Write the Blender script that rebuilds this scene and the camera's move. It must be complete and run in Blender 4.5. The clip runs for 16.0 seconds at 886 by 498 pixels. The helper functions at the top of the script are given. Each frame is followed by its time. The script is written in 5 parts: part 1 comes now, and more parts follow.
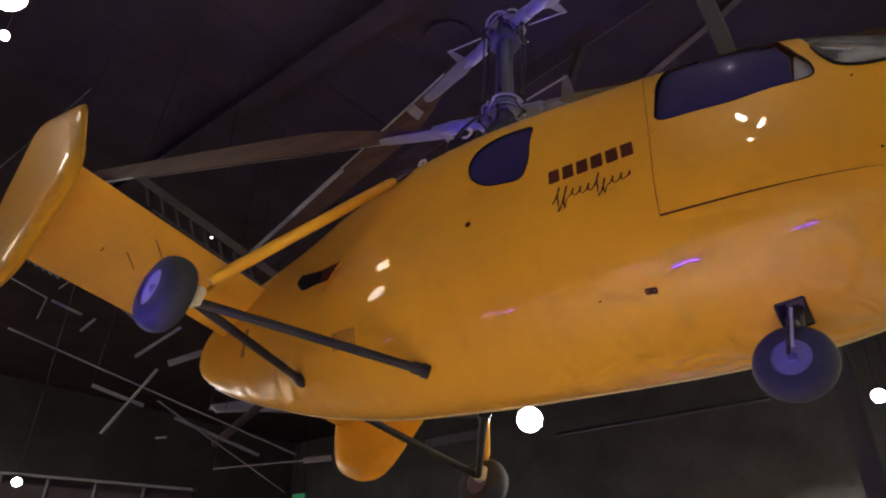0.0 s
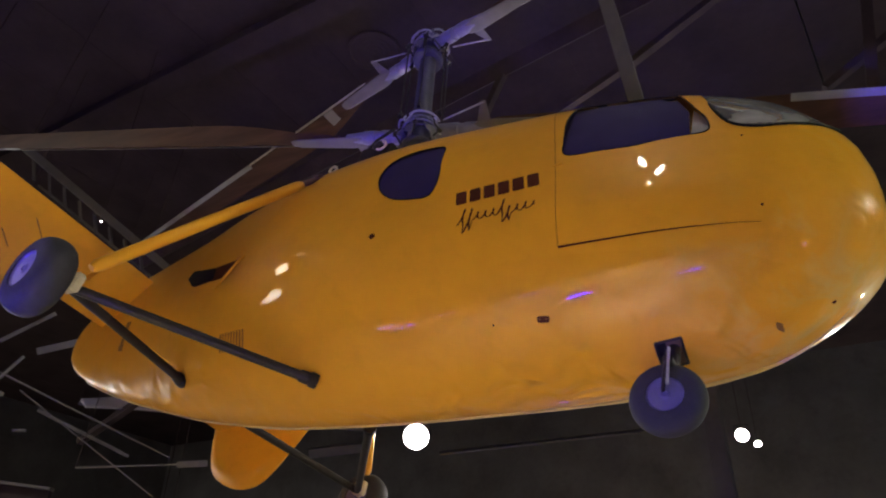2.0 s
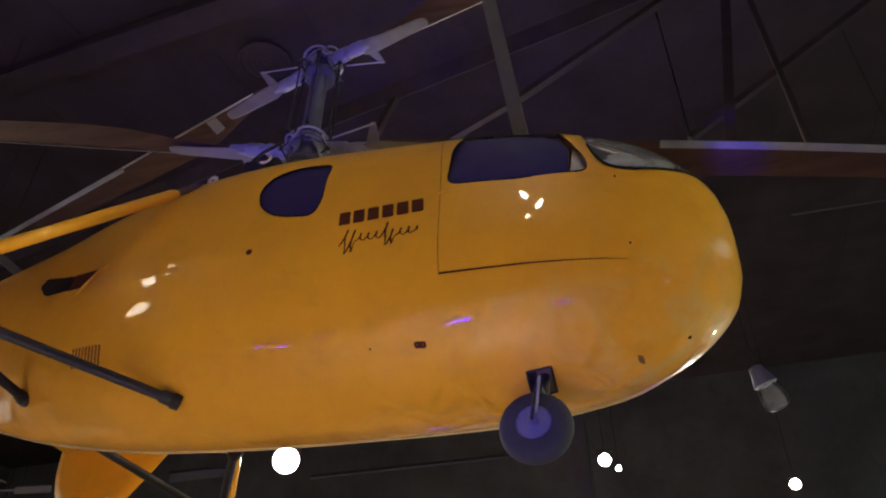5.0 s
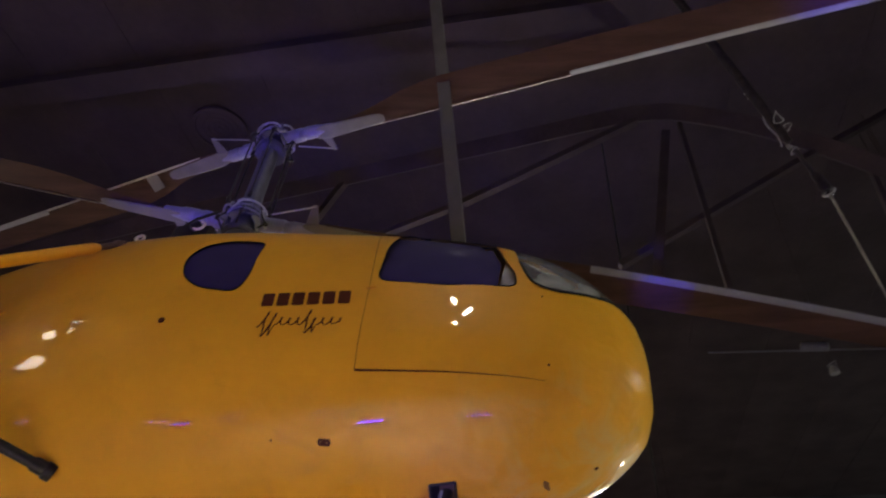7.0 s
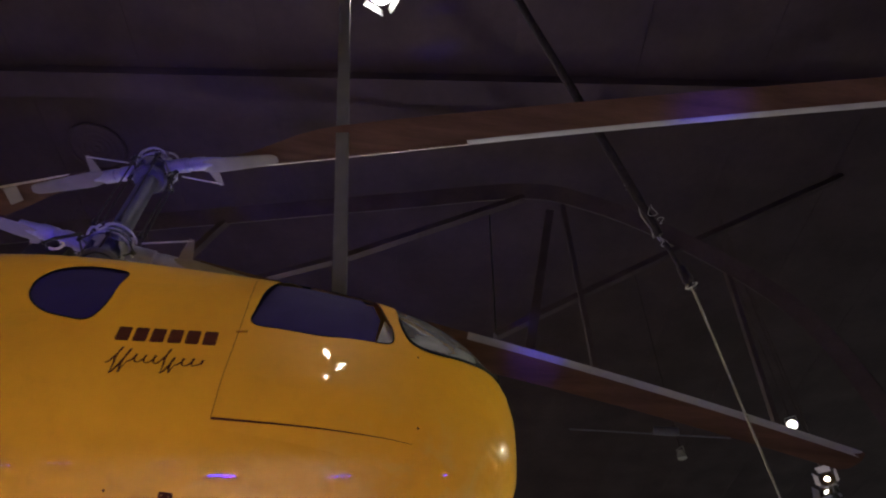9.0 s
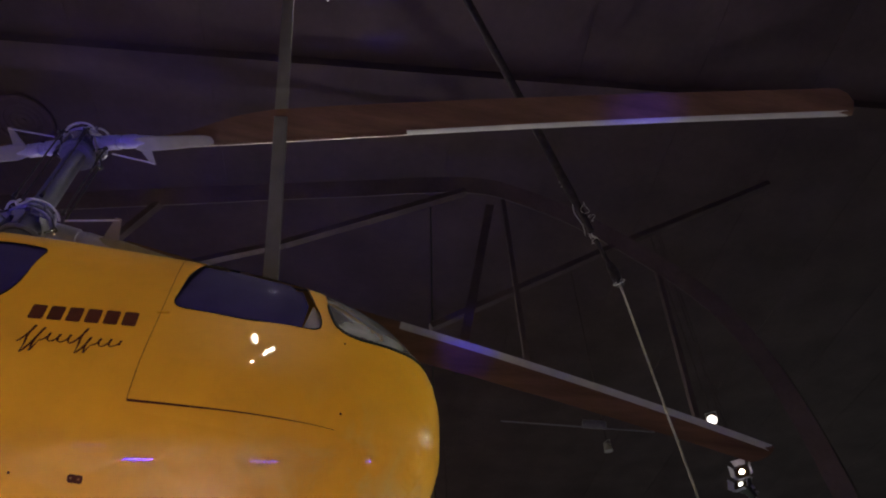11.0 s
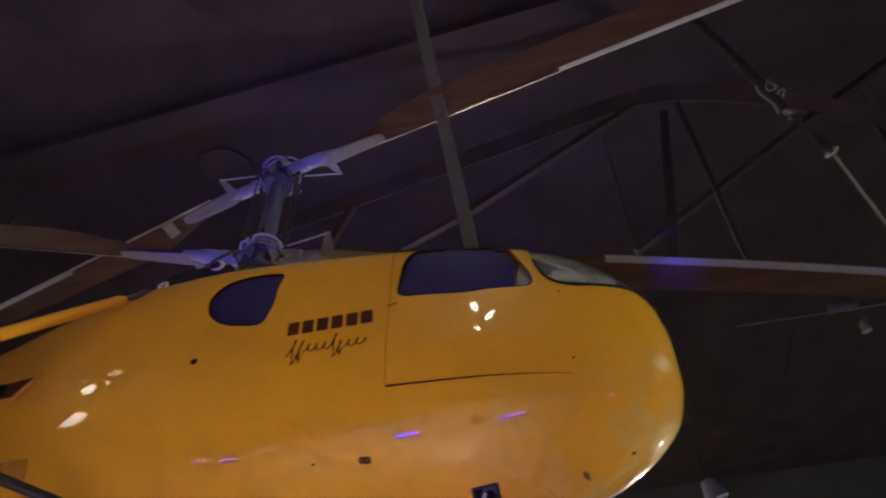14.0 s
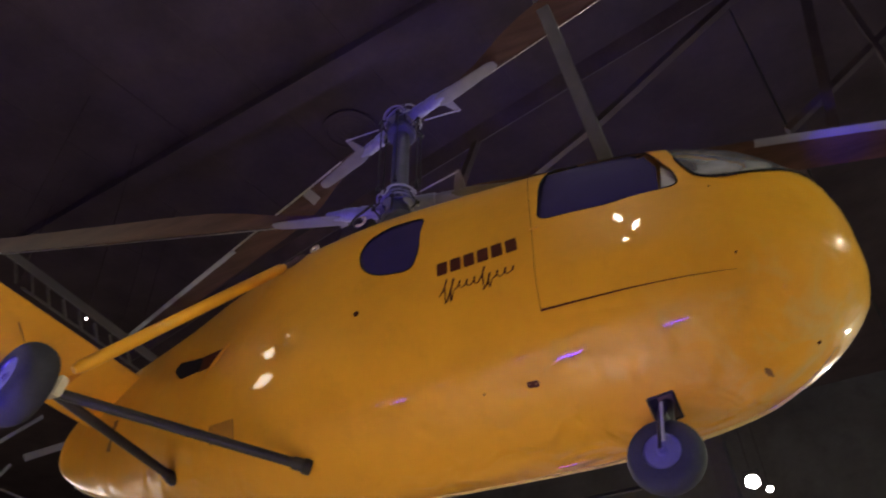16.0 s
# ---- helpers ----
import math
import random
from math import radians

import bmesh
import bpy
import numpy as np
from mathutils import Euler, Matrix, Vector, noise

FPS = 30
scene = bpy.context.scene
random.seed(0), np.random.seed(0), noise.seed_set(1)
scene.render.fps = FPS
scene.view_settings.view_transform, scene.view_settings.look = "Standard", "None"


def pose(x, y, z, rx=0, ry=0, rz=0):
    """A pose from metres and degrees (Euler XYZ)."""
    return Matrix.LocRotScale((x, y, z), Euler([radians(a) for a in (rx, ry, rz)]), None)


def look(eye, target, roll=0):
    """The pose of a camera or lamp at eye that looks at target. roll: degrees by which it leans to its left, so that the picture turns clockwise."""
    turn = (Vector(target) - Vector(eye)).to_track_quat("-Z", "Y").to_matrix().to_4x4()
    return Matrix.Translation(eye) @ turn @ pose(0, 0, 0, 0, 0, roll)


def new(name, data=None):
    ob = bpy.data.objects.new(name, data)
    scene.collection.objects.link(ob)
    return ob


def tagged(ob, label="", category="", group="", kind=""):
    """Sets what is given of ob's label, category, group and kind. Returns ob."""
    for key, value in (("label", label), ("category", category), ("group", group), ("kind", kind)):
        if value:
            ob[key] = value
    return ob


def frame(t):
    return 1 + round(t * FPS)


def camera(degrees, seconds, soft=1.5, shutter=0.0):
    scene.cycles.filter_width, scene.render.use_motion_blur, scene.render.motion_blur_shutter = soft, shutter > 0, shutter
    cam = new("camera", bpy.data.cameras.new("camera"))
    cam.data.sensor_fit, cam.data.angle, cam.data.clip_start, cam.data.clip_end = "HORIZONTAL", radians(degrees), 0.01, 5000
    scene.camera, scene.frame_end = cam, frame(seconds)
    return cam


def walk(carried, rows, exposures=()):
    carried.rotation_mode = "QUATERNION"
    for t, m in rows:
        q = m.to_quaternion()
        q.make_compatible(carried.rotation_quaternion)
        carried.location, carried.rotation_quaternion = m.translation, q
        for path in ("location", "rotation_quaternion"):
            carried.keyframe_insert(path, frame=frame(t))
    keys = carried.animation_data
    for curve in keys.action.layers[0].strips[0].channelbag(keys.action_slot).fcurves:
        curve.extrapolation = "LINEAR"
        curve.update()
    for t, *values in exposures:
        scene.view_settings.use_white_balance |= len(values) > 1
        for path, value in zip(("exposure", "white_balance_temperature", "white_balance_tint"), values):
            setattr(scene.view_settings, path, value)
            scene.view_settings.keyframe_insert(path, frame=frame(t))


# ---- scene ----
cam = camera(66.1, 16.0, soft=2.0, shutter=0.6)
PATH = [
    (0, look((-0.057, -0.031, 1.571), (-2.287, 2.670, 3.503), 0.35)),
    (0.5, look((-0.038, -0.042, 1.564), (-2.154, 2.736, 3.516), 1.14)),
    (1, look((-0.044, -0.036, 1.572), (-2.018, 2.828, 3.547), 1.14)),
    (1.5, look((-0.038, -0.013, 1.573), (-1.918, 2.897, 3.572), 1.43)),
    (2, look((-0.040, -0.009, 1.581), (-1.796, 2.970, 3.591), 1.67)),
    (2.5, look((-0.035, -0.006, 1.585), (-1.686, 3.030, 3.599), 1.38)),
    (3, look((-0.040, -0.001, 1.589), (-1.582, 3.089, 3.608), 1.08)),
    (3.5, look((-0.050, 0.025, 1.584), (-1.467, 3.166, 3.615), 0.91)),
    (3.7, look((-0.058, 0.031, 1.594), (-1.420, 3.199, 3.621), 0.58)),
    (5.8, look((-0.000, 0.001, 1.613), (-0.994, 3.151, 3.869), -0.32)),
    (6, look((0.006, 0.006, 1.622), (-0.951, 3.133, 3.926), 0.29)),
    (6.5, look((0.028, 0.031, 1.650), (-0.828, 3.079, 4.095), 2.55)),
    (7, look((0.017, 0.003, 1.661), (-0.658, 3.003, 4.219), 3.22)),
    (7.5, look((0.013, 0.017, 1.668), (-0.492, 2.960, 4.330), 4.15)),
    (8, look((0.014, 0.047, 1.676), (-0.313, 2.933, 4.426), 3.92)),
    (8.5, look((-0.002, 0.060, 1.681), (-0.151, 2.903, 4.491), 2.93)),
    (9, look((-0.006, 0.065, 1.685), (0.019, 2.887, 4.519), 0.79)),
    (9.5, look((-0.002, 0.084, 1.694), (0.192, 2.901, 4.527), -0.11)),
    (9.7, look((0.001, 0.084, 1.707), (0.278, 2.901, 4.534), -0.08)),
    (11.8, look((0.113, 0.008, 1.619), (0.446, 2.871, 4.393), -2.27)),
    (12, look((0.089, -0.011, 1.643), (0.346, 2.889, 4.386), -2.18)),
    (12.5, look((0.075, -0.029, 1.626), (0.064, 2.916, 4.333), -1.82)),
    (13, look((0.084, -0.031, 1.625), (-0.199, 2.938, 4.291), -1.73)),
    (13.5, look((0.069, -0.059, 1.608), (-0.445, 2.911, 4.238), -2.70)),
    (14, look((0.060, -0.057, 1.602), (-0.704, 2.884, 4.204), -3.00)),
    (14.5, look((0.043, -0.059, 1.597), (-1.031, 2.817, 4.162), -3.32)),
    (15, look((0.036, -0.041, 1.589), (-1.221, 2.803, 4.106), -3.28)),
    (15.5, look((0.017, -0.014, 1.618), (-1.356, 2.862, 4.035), -4.07)),
    (16, look((0.022, -0.015, 1.603), (-1.572, 2.819, 3.934), -3.71)),
]
walk(cam, PATH, [(0.0, 0.88), (4.0, 0.86), (8.0, 0.62), (12.8, 0.62), (15.0, 0.82), (16.0, 0.86)])

# ---- world: an indoor hall, nearly no light but the lamps ----
world = bpy.data.worlds.new("hall_air")
scene.world = world
world.use_nodes = True
world.node_tree.nodes["Background"].inputs[0].default_value = (0.10, 0.08, 0.12, 1)
world.node_tree.nodes["Background"].inputs[1].default_value = 0.05


# ---- materials ----
def material(name, base, rough=0.5, metal=0.0, vary=0.15, scale=6.0, bump=0.0, bump_scale=40.0, coat=0.0, dirt=None, dirt_amount=0.35, stretch=(1, 1, 1), dents=0.0, spec=0.5, crumple=0.0):
    """A principled surface with colour that varies at two scales, stains, and fine relief."""
    m = bpy.data.materials.new(name)
    m.use_nodes = True
    nt = m.node_tree
    n, l = nt.nodes, nt.links
    p = n["Principled BSDF"]
    p.inputs["Metallic"].default_value = metal
    p.inputs["Coat Weight"].default_value = coat
    p.inputs["Coat Roughness"].default_value = 0.036
    p.inputs["Specular IOR Level"].default_value = spec
    tc = n.new("ShaderNodeTexCoord")
    mp = n.new("ShaderNodeMapping")
    mp.inputs["Scale"].default_value = stretch
    l.new(tc.outputs["Object"], mp.inputs["Vector"])
    big = n.new("ShaderNodeTexNoise")
    big.inputs["Scale"].default_value = scale
    big.inputs["Detail"].default_value = 5
    fine = n.new("ShaderNodeTexNoise")
    fine.inputs["Scale"].default_value = scale * 9
    fine.inputs["Detail"].default_value = 6
    for t in (big, fine):
        l.new(mp.outputs[0], t.inputs["Vector"])
    mixv = n.new("ShaderNodeMath")
    mixv.operation = "MULTIPLY_ADD"
    l.new(fine.outputs["Fac"], mixv.inputs[0])
    mixv.inputs[1].default_value = 0.4
    l.new(big.outputs["Fac"], mixv.inputs[2])
    ramp = n.new("ShaderNodeValToRGB")
    ramp.color_ramp.elements[0].position, ramp.color_ramp.elements[1].position = 0.45, 0.95
    ramp.color_ramp.elements[0].color = (*[c * (1 - vary) for c in base], 1)
    ramp.color_ramp.elements[1].color = (*[min(1, c * (1 + vary)) for c in base], 1)
    l.new(mixv.outputs[0], ramp.inputs[0])
    colour = ramp.outputs[0]
    if dirt:
        mask = n.new("ShaderNodeTexNoise")
        mask.inputs["Scale"].default_value = scale * 2.3
        mask.inputs["Detail"].default_value = 8
        mask.inputs["Roughness"].default_value = 0.7
        l.new(mp.outputs[0], mask.inputs["Vector"])
        edge = n.new("ShaderNodeMapRange")
        edge.inputs[1].default_value, edge.inputs[2].default_value = 0.55, 0.75
        edge.inputs[4].default_value = dirt_amount
        l.new(mask.outputs["Fac"], edge.inputs[0])
        mx = n.new("ShaderNodeMix")
        mx.data_type = "RGBA"
        l.new(edge.outputs[0], mx.inputs[0])
        l.new(colour, mx.inputs[6])
        mx.inputs[7].default_value = (*dirt, 1)
        colour = mx.outputs[2]
    l.new(colour, p.inputs["Base Color"])
    rr = n.new("ShaderNodeMapRange")
    rr.inputs[3].default_value, rr.inputs[4].default_value = max(0.02, rough * 0.8), min(1, rough * 1.25)
    l.new(fine.outputs["Fac"], rr.inputs[0])
    l.new(rr.outputs[0], p.inputs["Roughness"])
    last = None
    if dents:
        dn = n.new("ShaderNodeTexNoise")
        dn.inputs["Scale"].default_value = 2.2
        dn.inputs["Detail"].default_value = 1.5
        l.new(tc.outputs["Object"], dn.inputs["Vector"])
        b0 = n.new("ShaderNodeBump")
        b0.inputs["Strength"].default_value = 1.0
        b0.inputs["Distance"].default_value = dents
        dm = n.new("ShaderNodeTexNoise")
        dm.inputs["Scale"].default_value = 8.5
        dm.inputs["Detail"].default_value = 2.0
        l.new(tc.outputs["Object"], dm.inputs["Vector"])
        ds = n.new("ShaderNodeMath")
        ds.operation = "MULTIPLY_ADD"
        ds.inputs[1].default_value = 0.36
        l.new(dm.outputs["Fac"], ds.inputs[0])
        l.new(dn.outputs["Fac"], ds.inputs[2])
        l.new(ds.outputs[0], b0.inputs["Height"])
        last = b0
    if crumple:
        # hammered skin on the belly and the chin
        xyz = n.new("ShaderNodeSeparateXYZ")
        l.new(tc.outputs["Object"], xyz.inputs[0])
        low = n.new("ShaderNodeMapRange")
        low.inputs[1].default_value, low.inputs[2].default_value, low.inputs[3].default_value, low.inputs[4].default_value = 0.35, 0.85, 1.0, 0.0
        l.new(xyz.outputs["Z"], low.inputs[0])
        chin = n.new("ShaderNodeMapRange")
        chin.inputs[1].default_value, chin.inputs[2].default_value, chin.inputs[4].default_value = 2.9, 3.45, 0.28
        l.new(xyz.outputs["X"], chin.inputs[0])
        most = n.new("ShaderNodeMath")
        most.operation = "MAXIMUM"
        fore = n.new("ShaderNodeMapRange")
        fore.inputs[1].default_value, fore.inputs[2].default_value, fore.inputs[3].default_value, fore.inputs[4].default_value = 0.8, 2.5, 0.6, 3.0
        l.new(xyz.outputs["X"], fore.inputs[0])
        aft = n.new("ShaderNodeMapRange")
        aft.inputs[1].default_value, aft.inputs[2].default_value, aft.inputs[3].default_value, aft.inputs[4].default_value = -2.6, -1.0, 0.28, 0.0
        l.new(xyz.outputs["X"], aft.inputs[0])
        ends = n.new("ShaderNodeMath")
        ends.operation = "ADD"
        l.new(fore.outputs[0], ends.inputs[0])
        l.new(aft.outputs[0], ends.inputs[1])
        bent = n.new("ShaderNodeMath")
        bent.operation = "MULTIPLY"
        l.new(low.outputs[0], bent.inputs[0])
        l.new(ends.outputs[0], bent.inputs[1])
        l.new(bent.outputs[0], most.inputs[0])
        l.new(chin.outputs[0], most.inputs[1])
        cn = n.new("ShaderNodeTexNoise")
        cn.inputs["Scale"].default_value = 3.0
        cn.inputs["Detail"].default_value = 1.2
        cn.inputs["Distortion"].default_value = 1.2
        l.new(tc.outputs["Object"], cn.inputs["Vector"])
        fine = n.new("ShaderNodeTexNoise")
        fine.inputs["Scale"].default_value = 8.0
        fine.inputs["Detail"].default_value = 1.0
        fine.inputs["Distortion"].default_value = 0.8
        l.new(tc.outputs["Object"], fine.inputs["Vector"])
        tip = n.new("ShaderNodeMapRange")
        tip.inputs[1].default_value, tip.inputs[2].default_value, tip.inputs[4].default_value = 2.7, 3.3, 0.16
        l.new(xyz.outputs["X"], tip.inputs[0])
        broad = n.new("ShaderNodeMath")
        broad.operation = "MULTIPLY"
        l.new(cn.outputs["Fac"], broad.inputs[0])
        l.new(most.outputs[0], broad.inputs[1])
        amount = n.new("ShaderNodeMath")
        amount.operation = "MULTIPLY_ADD"
        l.new(fine.outputs["Fac"], amount.inputs[0])
        l.new(tip.outputs[0], amount.inputs[1])
        l.new(broad.outputs[0], amount.inputs[2])
        # pale scuffs on the chin, with floor reflections put into the colour
        where = n.new("ShaderNodeMapRange")
        where.inputs[1].default_value, where.inputs[2].default_value = 2.45, 3.25
        l.new(xyz.outputs["X"], where.inputs[0])
        under = n.new("ShaderNodeMapRange")
        under.inputs[1].default_value, under.inputs[2].default_value, under.inputs[3].default_value, under.inputs[4].default_value = 0.75, 1.3, 1.0, 0.0
        l.new(xyz.outputs["Z"], under.inputs[0])
        sn = n.new("ShaderNodeTexNoise")
        sn.inputs["Scale"].default_value = 3.4
        sn.inputs["Detail"].default_value = 7
        sn.inputs["Roughness"].default_value = 0.62
        sn.inputs["Distortion"].default_value = 0.8
        l.new(tc.outputs["Object"], sn.inputs["Vector"])
        cut = n.new("ShaderNodeMapRange")
        cut.inputs[1].default_value, cut.inputs[2].default_value, cut.inputs[4].default_value = 0.46, 0.72, 0.6
        l.new(sn.outputs["Fac"], cut.inputs[0])
        both = n.new("ShaderNodeMath")
        both.operation = "MULTIPLY"
        l.new(where.outputs[0], both.inputs[0])
        l.new(under.outputs[0], both.inputs[1])
        scuff = n.new("ShaderNodeMath")
        scuff.operation = "MULTIPLY"
        l.new(both.outputs[0], scuff.inputs[0])
        l.new(cut.outputs[0], scuff.inputs[1])
        worn = n.new("ShaderNodeMix")
        worn.data_type = "RGBA"
        l.new(scuff.outputs[0], worn.inputs[0])
        l.new(colour, worn.inputs[6])
        worn.inputs[7].default_value = (0.56, 0.47, 0.18, 1)
        l.new(worn.outputs[2], p.inputs["Base Color"])
        b1 = n.new("ShaderNodeBump")
        b1.inputs["Distance"].default_value = crumple
        l.new(amount.outputs[0], b1.inputs["Height"])
        if last:
            l.new(last.outputs[0], b1.inputs["Normal"])
        last = b1
    if bump:
        bn = n.new("ShaderNodeTexNoise")
        bn.inputs["Scale"].default_value = bump_scale
        bn.inputs["Detail"].default_value = 4
        l.new(mp.outputs[0], bn.inputs["Vector"])
        b = n.new("ShaderNodeBump")
        b.inputs["Strength"].default_value = bump
        b.inputs["Distance"].default_value = 0.01
        l.new(bn.outputs["Fac"], b.inputs["Height"])
        if last:
            l.new(last.outputs[0], b.inputs["Normal"])
        last = b
    if last:
        l.new(last.outputs[0], p.inputs["Normal"])
    return m


def glow(name, colour, strength):
    m = bpy.data.materials.new(name)
    m.use_nodes = True
    p = m.node_tree.nodes["Principled BSDF"]
    p.inputs["Base Color"].default_value = (*[0.05 + 0.5 * c for c in colour], 1)
    p.inputs["Emission Color"].default_value = (*colour, 1)
    p.inputs["Emission Strength"].default_value = strength
    return m


def clear(name, tint, rough=0.03, haze=0.12, ior=1.49):
    """Thin, slightly hazy plexiglass."""
    m = bpy.data.materials.new(name)
    m.use_nodes = True
    n, l = m.node_tree.nodes, m.node_tree.links
    n.remove(n["Principled BSDF"])
    tr, gl, df = n.new("ShaderNodeBsdfTransparent"), n.new("ShaderNodeBsdfGlossy"), n.new("ShaderNodeBsdfDiffuse")
    tr.inputs[0].default_value = (*tint, 1)
    gl.inputs["Roughness"].default_value = rough
    df.inputs[0].default_value = (0.8, 0.78, 0.78, 1)
    fr = n.new("ShaderNodeFresnel")
    fr.inputs[0].default_value = ior
    noise_t = n.new("ShaderNodeTexNoise")
    noise_t.inputs["Scale"].default_value = 5.0
    noise_t.inputs["Detail"].default_value = 6
    mr = n.new("ShaderNodeMapRange")
    mr.inputs[1].default_value, mr.inputs[2].default_value = 0.4, 0.75
    mr.inputs[3].default_value, mr.inputs[4].default_value = haze * 0.6, haze * 1.4
    l.new(noise_t.outputs["Fac"], mr.inputs[0])
    a, b = n.new("ShaderNodeMixShader"), n.new("ShaderNodeMixShader")
    milk, back = n.new("ShaderNodeMixShader"), n.new("ShaderNodeBsdfTranslucent")
    back.inputs[0].default_value = (0.8, 0.78, 0.78, 1)
    l.new(df.outputs[0], milk.inputs[1])
    l.new(back.outputs[0], milk.inputs[2])
    l.new(mr.outputs[0], a.inputs[0])
    l.new(tr.outputs[0], a.inputs[1])
    l.new(milk.outputs[0], a.inputs[2])
    l.new(fr.outputs[0], b.inputs[0])
    l.new(a.outputs[0], b.inputs[1])
    l.new(gl.outputs[0], b.inputs[2])
    l.new(b.outputs[0], n["Material Output"].inputs[0])
    return m


YELLOW = material("yellow_enamel", (0.76, 0.357, 0.020), 0.42, vary=0.06, scale=1.3, bump=0.02, bump_scale=60, coat=0.5, spec=0.12, dirt=(0.42, 0.22, 0.02), dirt_amount=0.25, dents=0.010, crumple=0.045)
PALE = material("pale_grey_paint", (0.145, 0.131, 0.122), 0.55, vary=0.15, dirt=(0.16, 0.14, 0.14))
WOOD = material("varnished_wood", (0.070, 0.037, 0.025), 0.65, vary=0.35, scale=3.0, spec=0.1, stretch=(0.25, 3, 3), dirt=(0.06, 0.025, 0.02), dirt_amount=0.5)
WHITE = material("white_paint", (0.21, 0.20, 0.205), 0.5, vary=0.1, dirt=(0.35, 0.32, 0.3))
BRASS = material("pale_brass_edge", (0.50, 0.43, 0.38), 0.3, metal=0.5, vary=0.2)
ALUMINIUM = material("dull_aluminium", (0.105, 0.10, 0.135), 0.5, metal=0.15, vary=0.15, scale=14, dirt=(0.2, 0.2, 0.2))
STEEL = material("dark_steel_tube", (0.022, 0.017, 0.014), 0.42, metal=0.1, spec=0.3, vary=0.3, bump=0.05, dirt=(0.1, 0.08, 0.06))
RUBBER = material("black_tyre_rubber", (0.022, 0.021, 0.024), 0.75, vary=0.25, scale=10, bump=0.15, bump_scale=30, dirt=(0.05, 0.045, 0.045), dirt_amount=0.4)
RIMPAINT = material("grey_wheel_enamel", (0.15, 0.14, 0.24), 0.4, metal=0.3, vary=0.2, dirt=(0.15, 0.14, 0.13))
# gasket black, also painted for the shade in the gear well and scoop
BLACK = material("black_rubber_and_shade", (0.01, 0.009, 0.01), 0.7, vary=0.2, spec=0.1)
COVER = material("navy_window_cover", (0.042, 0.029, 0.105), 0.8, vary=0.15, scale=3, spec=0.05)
BOOT = material("dull_brown_boot_and_well", (0.10, 0.062, 0.045), 0.6, vary=0.2, spec=0.2)
CREAM = material("cream_enamel", (0.58, 0.49, 0.32), 0.45, vary=0.15, scale=6, dirt=(0.4, 0.28, 0.1))
SCRATCH = material("brown_scratch", (0.27, 0.105, 0.014), 0.6, vary=0.3, scale=12)
KEEL = material("cream_keel_strip", (0.62, 0.46, 0.17), 0.4, vary=0.12, dirt=(0.4, 0.26, 0.06))
INK = material("dark_brown_paint_and_shade", (0.075, 0.018, 0.008), 0.6, vary=0.2, spec=0.1)
PLEXI = clear("hazy_plexiglass", (0.86, 0.84, 0.83), haze=0.34)
LOUVRE = material("dull_brown_yellow", (0.20, 0.085, 0.012), 0.6)
PANE = clear("clear_plexiglass", (0.9, 0.9, 0.92), rough=0.05, haze=0.01, ior=1.02)
CABIN = material("cabin_lining", (0.2, 0.19, 0.19), 0.8, vary=0.2)
HOSE = material("pale_rubber_hose", (0.3, 0.285, 0.28), 0.5, vary=0.15)
CEIL = material("ceiling_panel", (0.056, 0.039, 0.046), 0.9, vary=0.3, scale=0.8, bump=0.2, bump_scale=8, dirt=(0.045, 0.031, 0.036), dirt_amount=0.5, spec=0.2)
TRUSS = material("truss_paint", (0.056, 0.040, 0.044), 0.85, spec=0.15, vary=0.3, scale=2, dirt=(0.02, 0.015, 0.014))
POST = material("grey_strap", (0.075, 0.067, 0.062), 0.7, vary=0.2, scale=5, bump=0.2, bump_scale=90)
WALL = material("dark_wall_paint", (0.115, 0.108, 0.12), 0.8, vary=0.3, scale=0.6, dirt=(0.02, 0.02, 0.02))
FLOOR = material("polished_concrete", (0.38, 0.34, 0.28), 0.35, vary=0.3, scale=0.5, bump=0.05, bump_scale=3, dirt=(0.2, 0.19, 0.17))
CAN = material("black_lamp_housing", (0.03, 0.03, 0.032), 0.4, metal=0.5, vary=0.25)
SILVER = material("silver_lamp_housing", (0.45, 0.45, 0.48), 0.3, metal=0.9, vary=0.2)
SLEEVE = material("black_fabric_sleeve", (0.026, 0.020, 0.023), 0.9, vary=0.3, scale=20, spec=0.05)
ROPE = material("pale_rope", (0.2, 0.175, 0.14), 0.8, vary=0.25, scale=30, bump=0.4, bump_scale=120)
MAST = material("dark_mast_metal", (0.062, 0.056, 0.085), 0.6, metal=0.0, spec=0.25, vary=0.25, scale=9, dirt=(0.03, 0.028, 0.03))
GRIP = material("polished_grip_metal", (0.20, 0.185, 0.26), 0.4, metal=0.2, vary=0.15, scale=14)
PLANK = material("weathered_white_wing", (0.165, 0.158, 0.165), 0.6, vary=0.2, scale=2, dirt=(0.08, 0.075, 0.07))
LENS_WHITE = glow("lit_lens", (1.0, 0.96, 0.88), 60)
LILAC = material("lilac_grey_paint", (0.36, 0.34, 0.44), 0.55, vary=0.15, scale=2, dirt=(0.2, 0.19, 0.22))
LENS_SOFT = glow("soft_lit_lens", (1.0, 0.88, 0.66), 10)
LENS_DIM = glow("lit_lens_side", (1.0, 0.95, 0.85), 2.0)
LED_DARK = glow("dark_violet_led", (0.07, 0.0, 1.0), 6)
LED_VIOLET = glow("violet_led", (0.02, 0.0, 1.0), 85)
LED_FAINT = glow("faint_violet_led", (0.02, 0.0, 1.0), 32)
GOLD = material("warm_reflector", (0.62, 0.5, 0.3), 0.22, metal=1.0, vary=0.2)
LAVENDER = material("lavender_lamp_cap", (0.10, 0.088, 0.16), 0.5, vary=0.15)
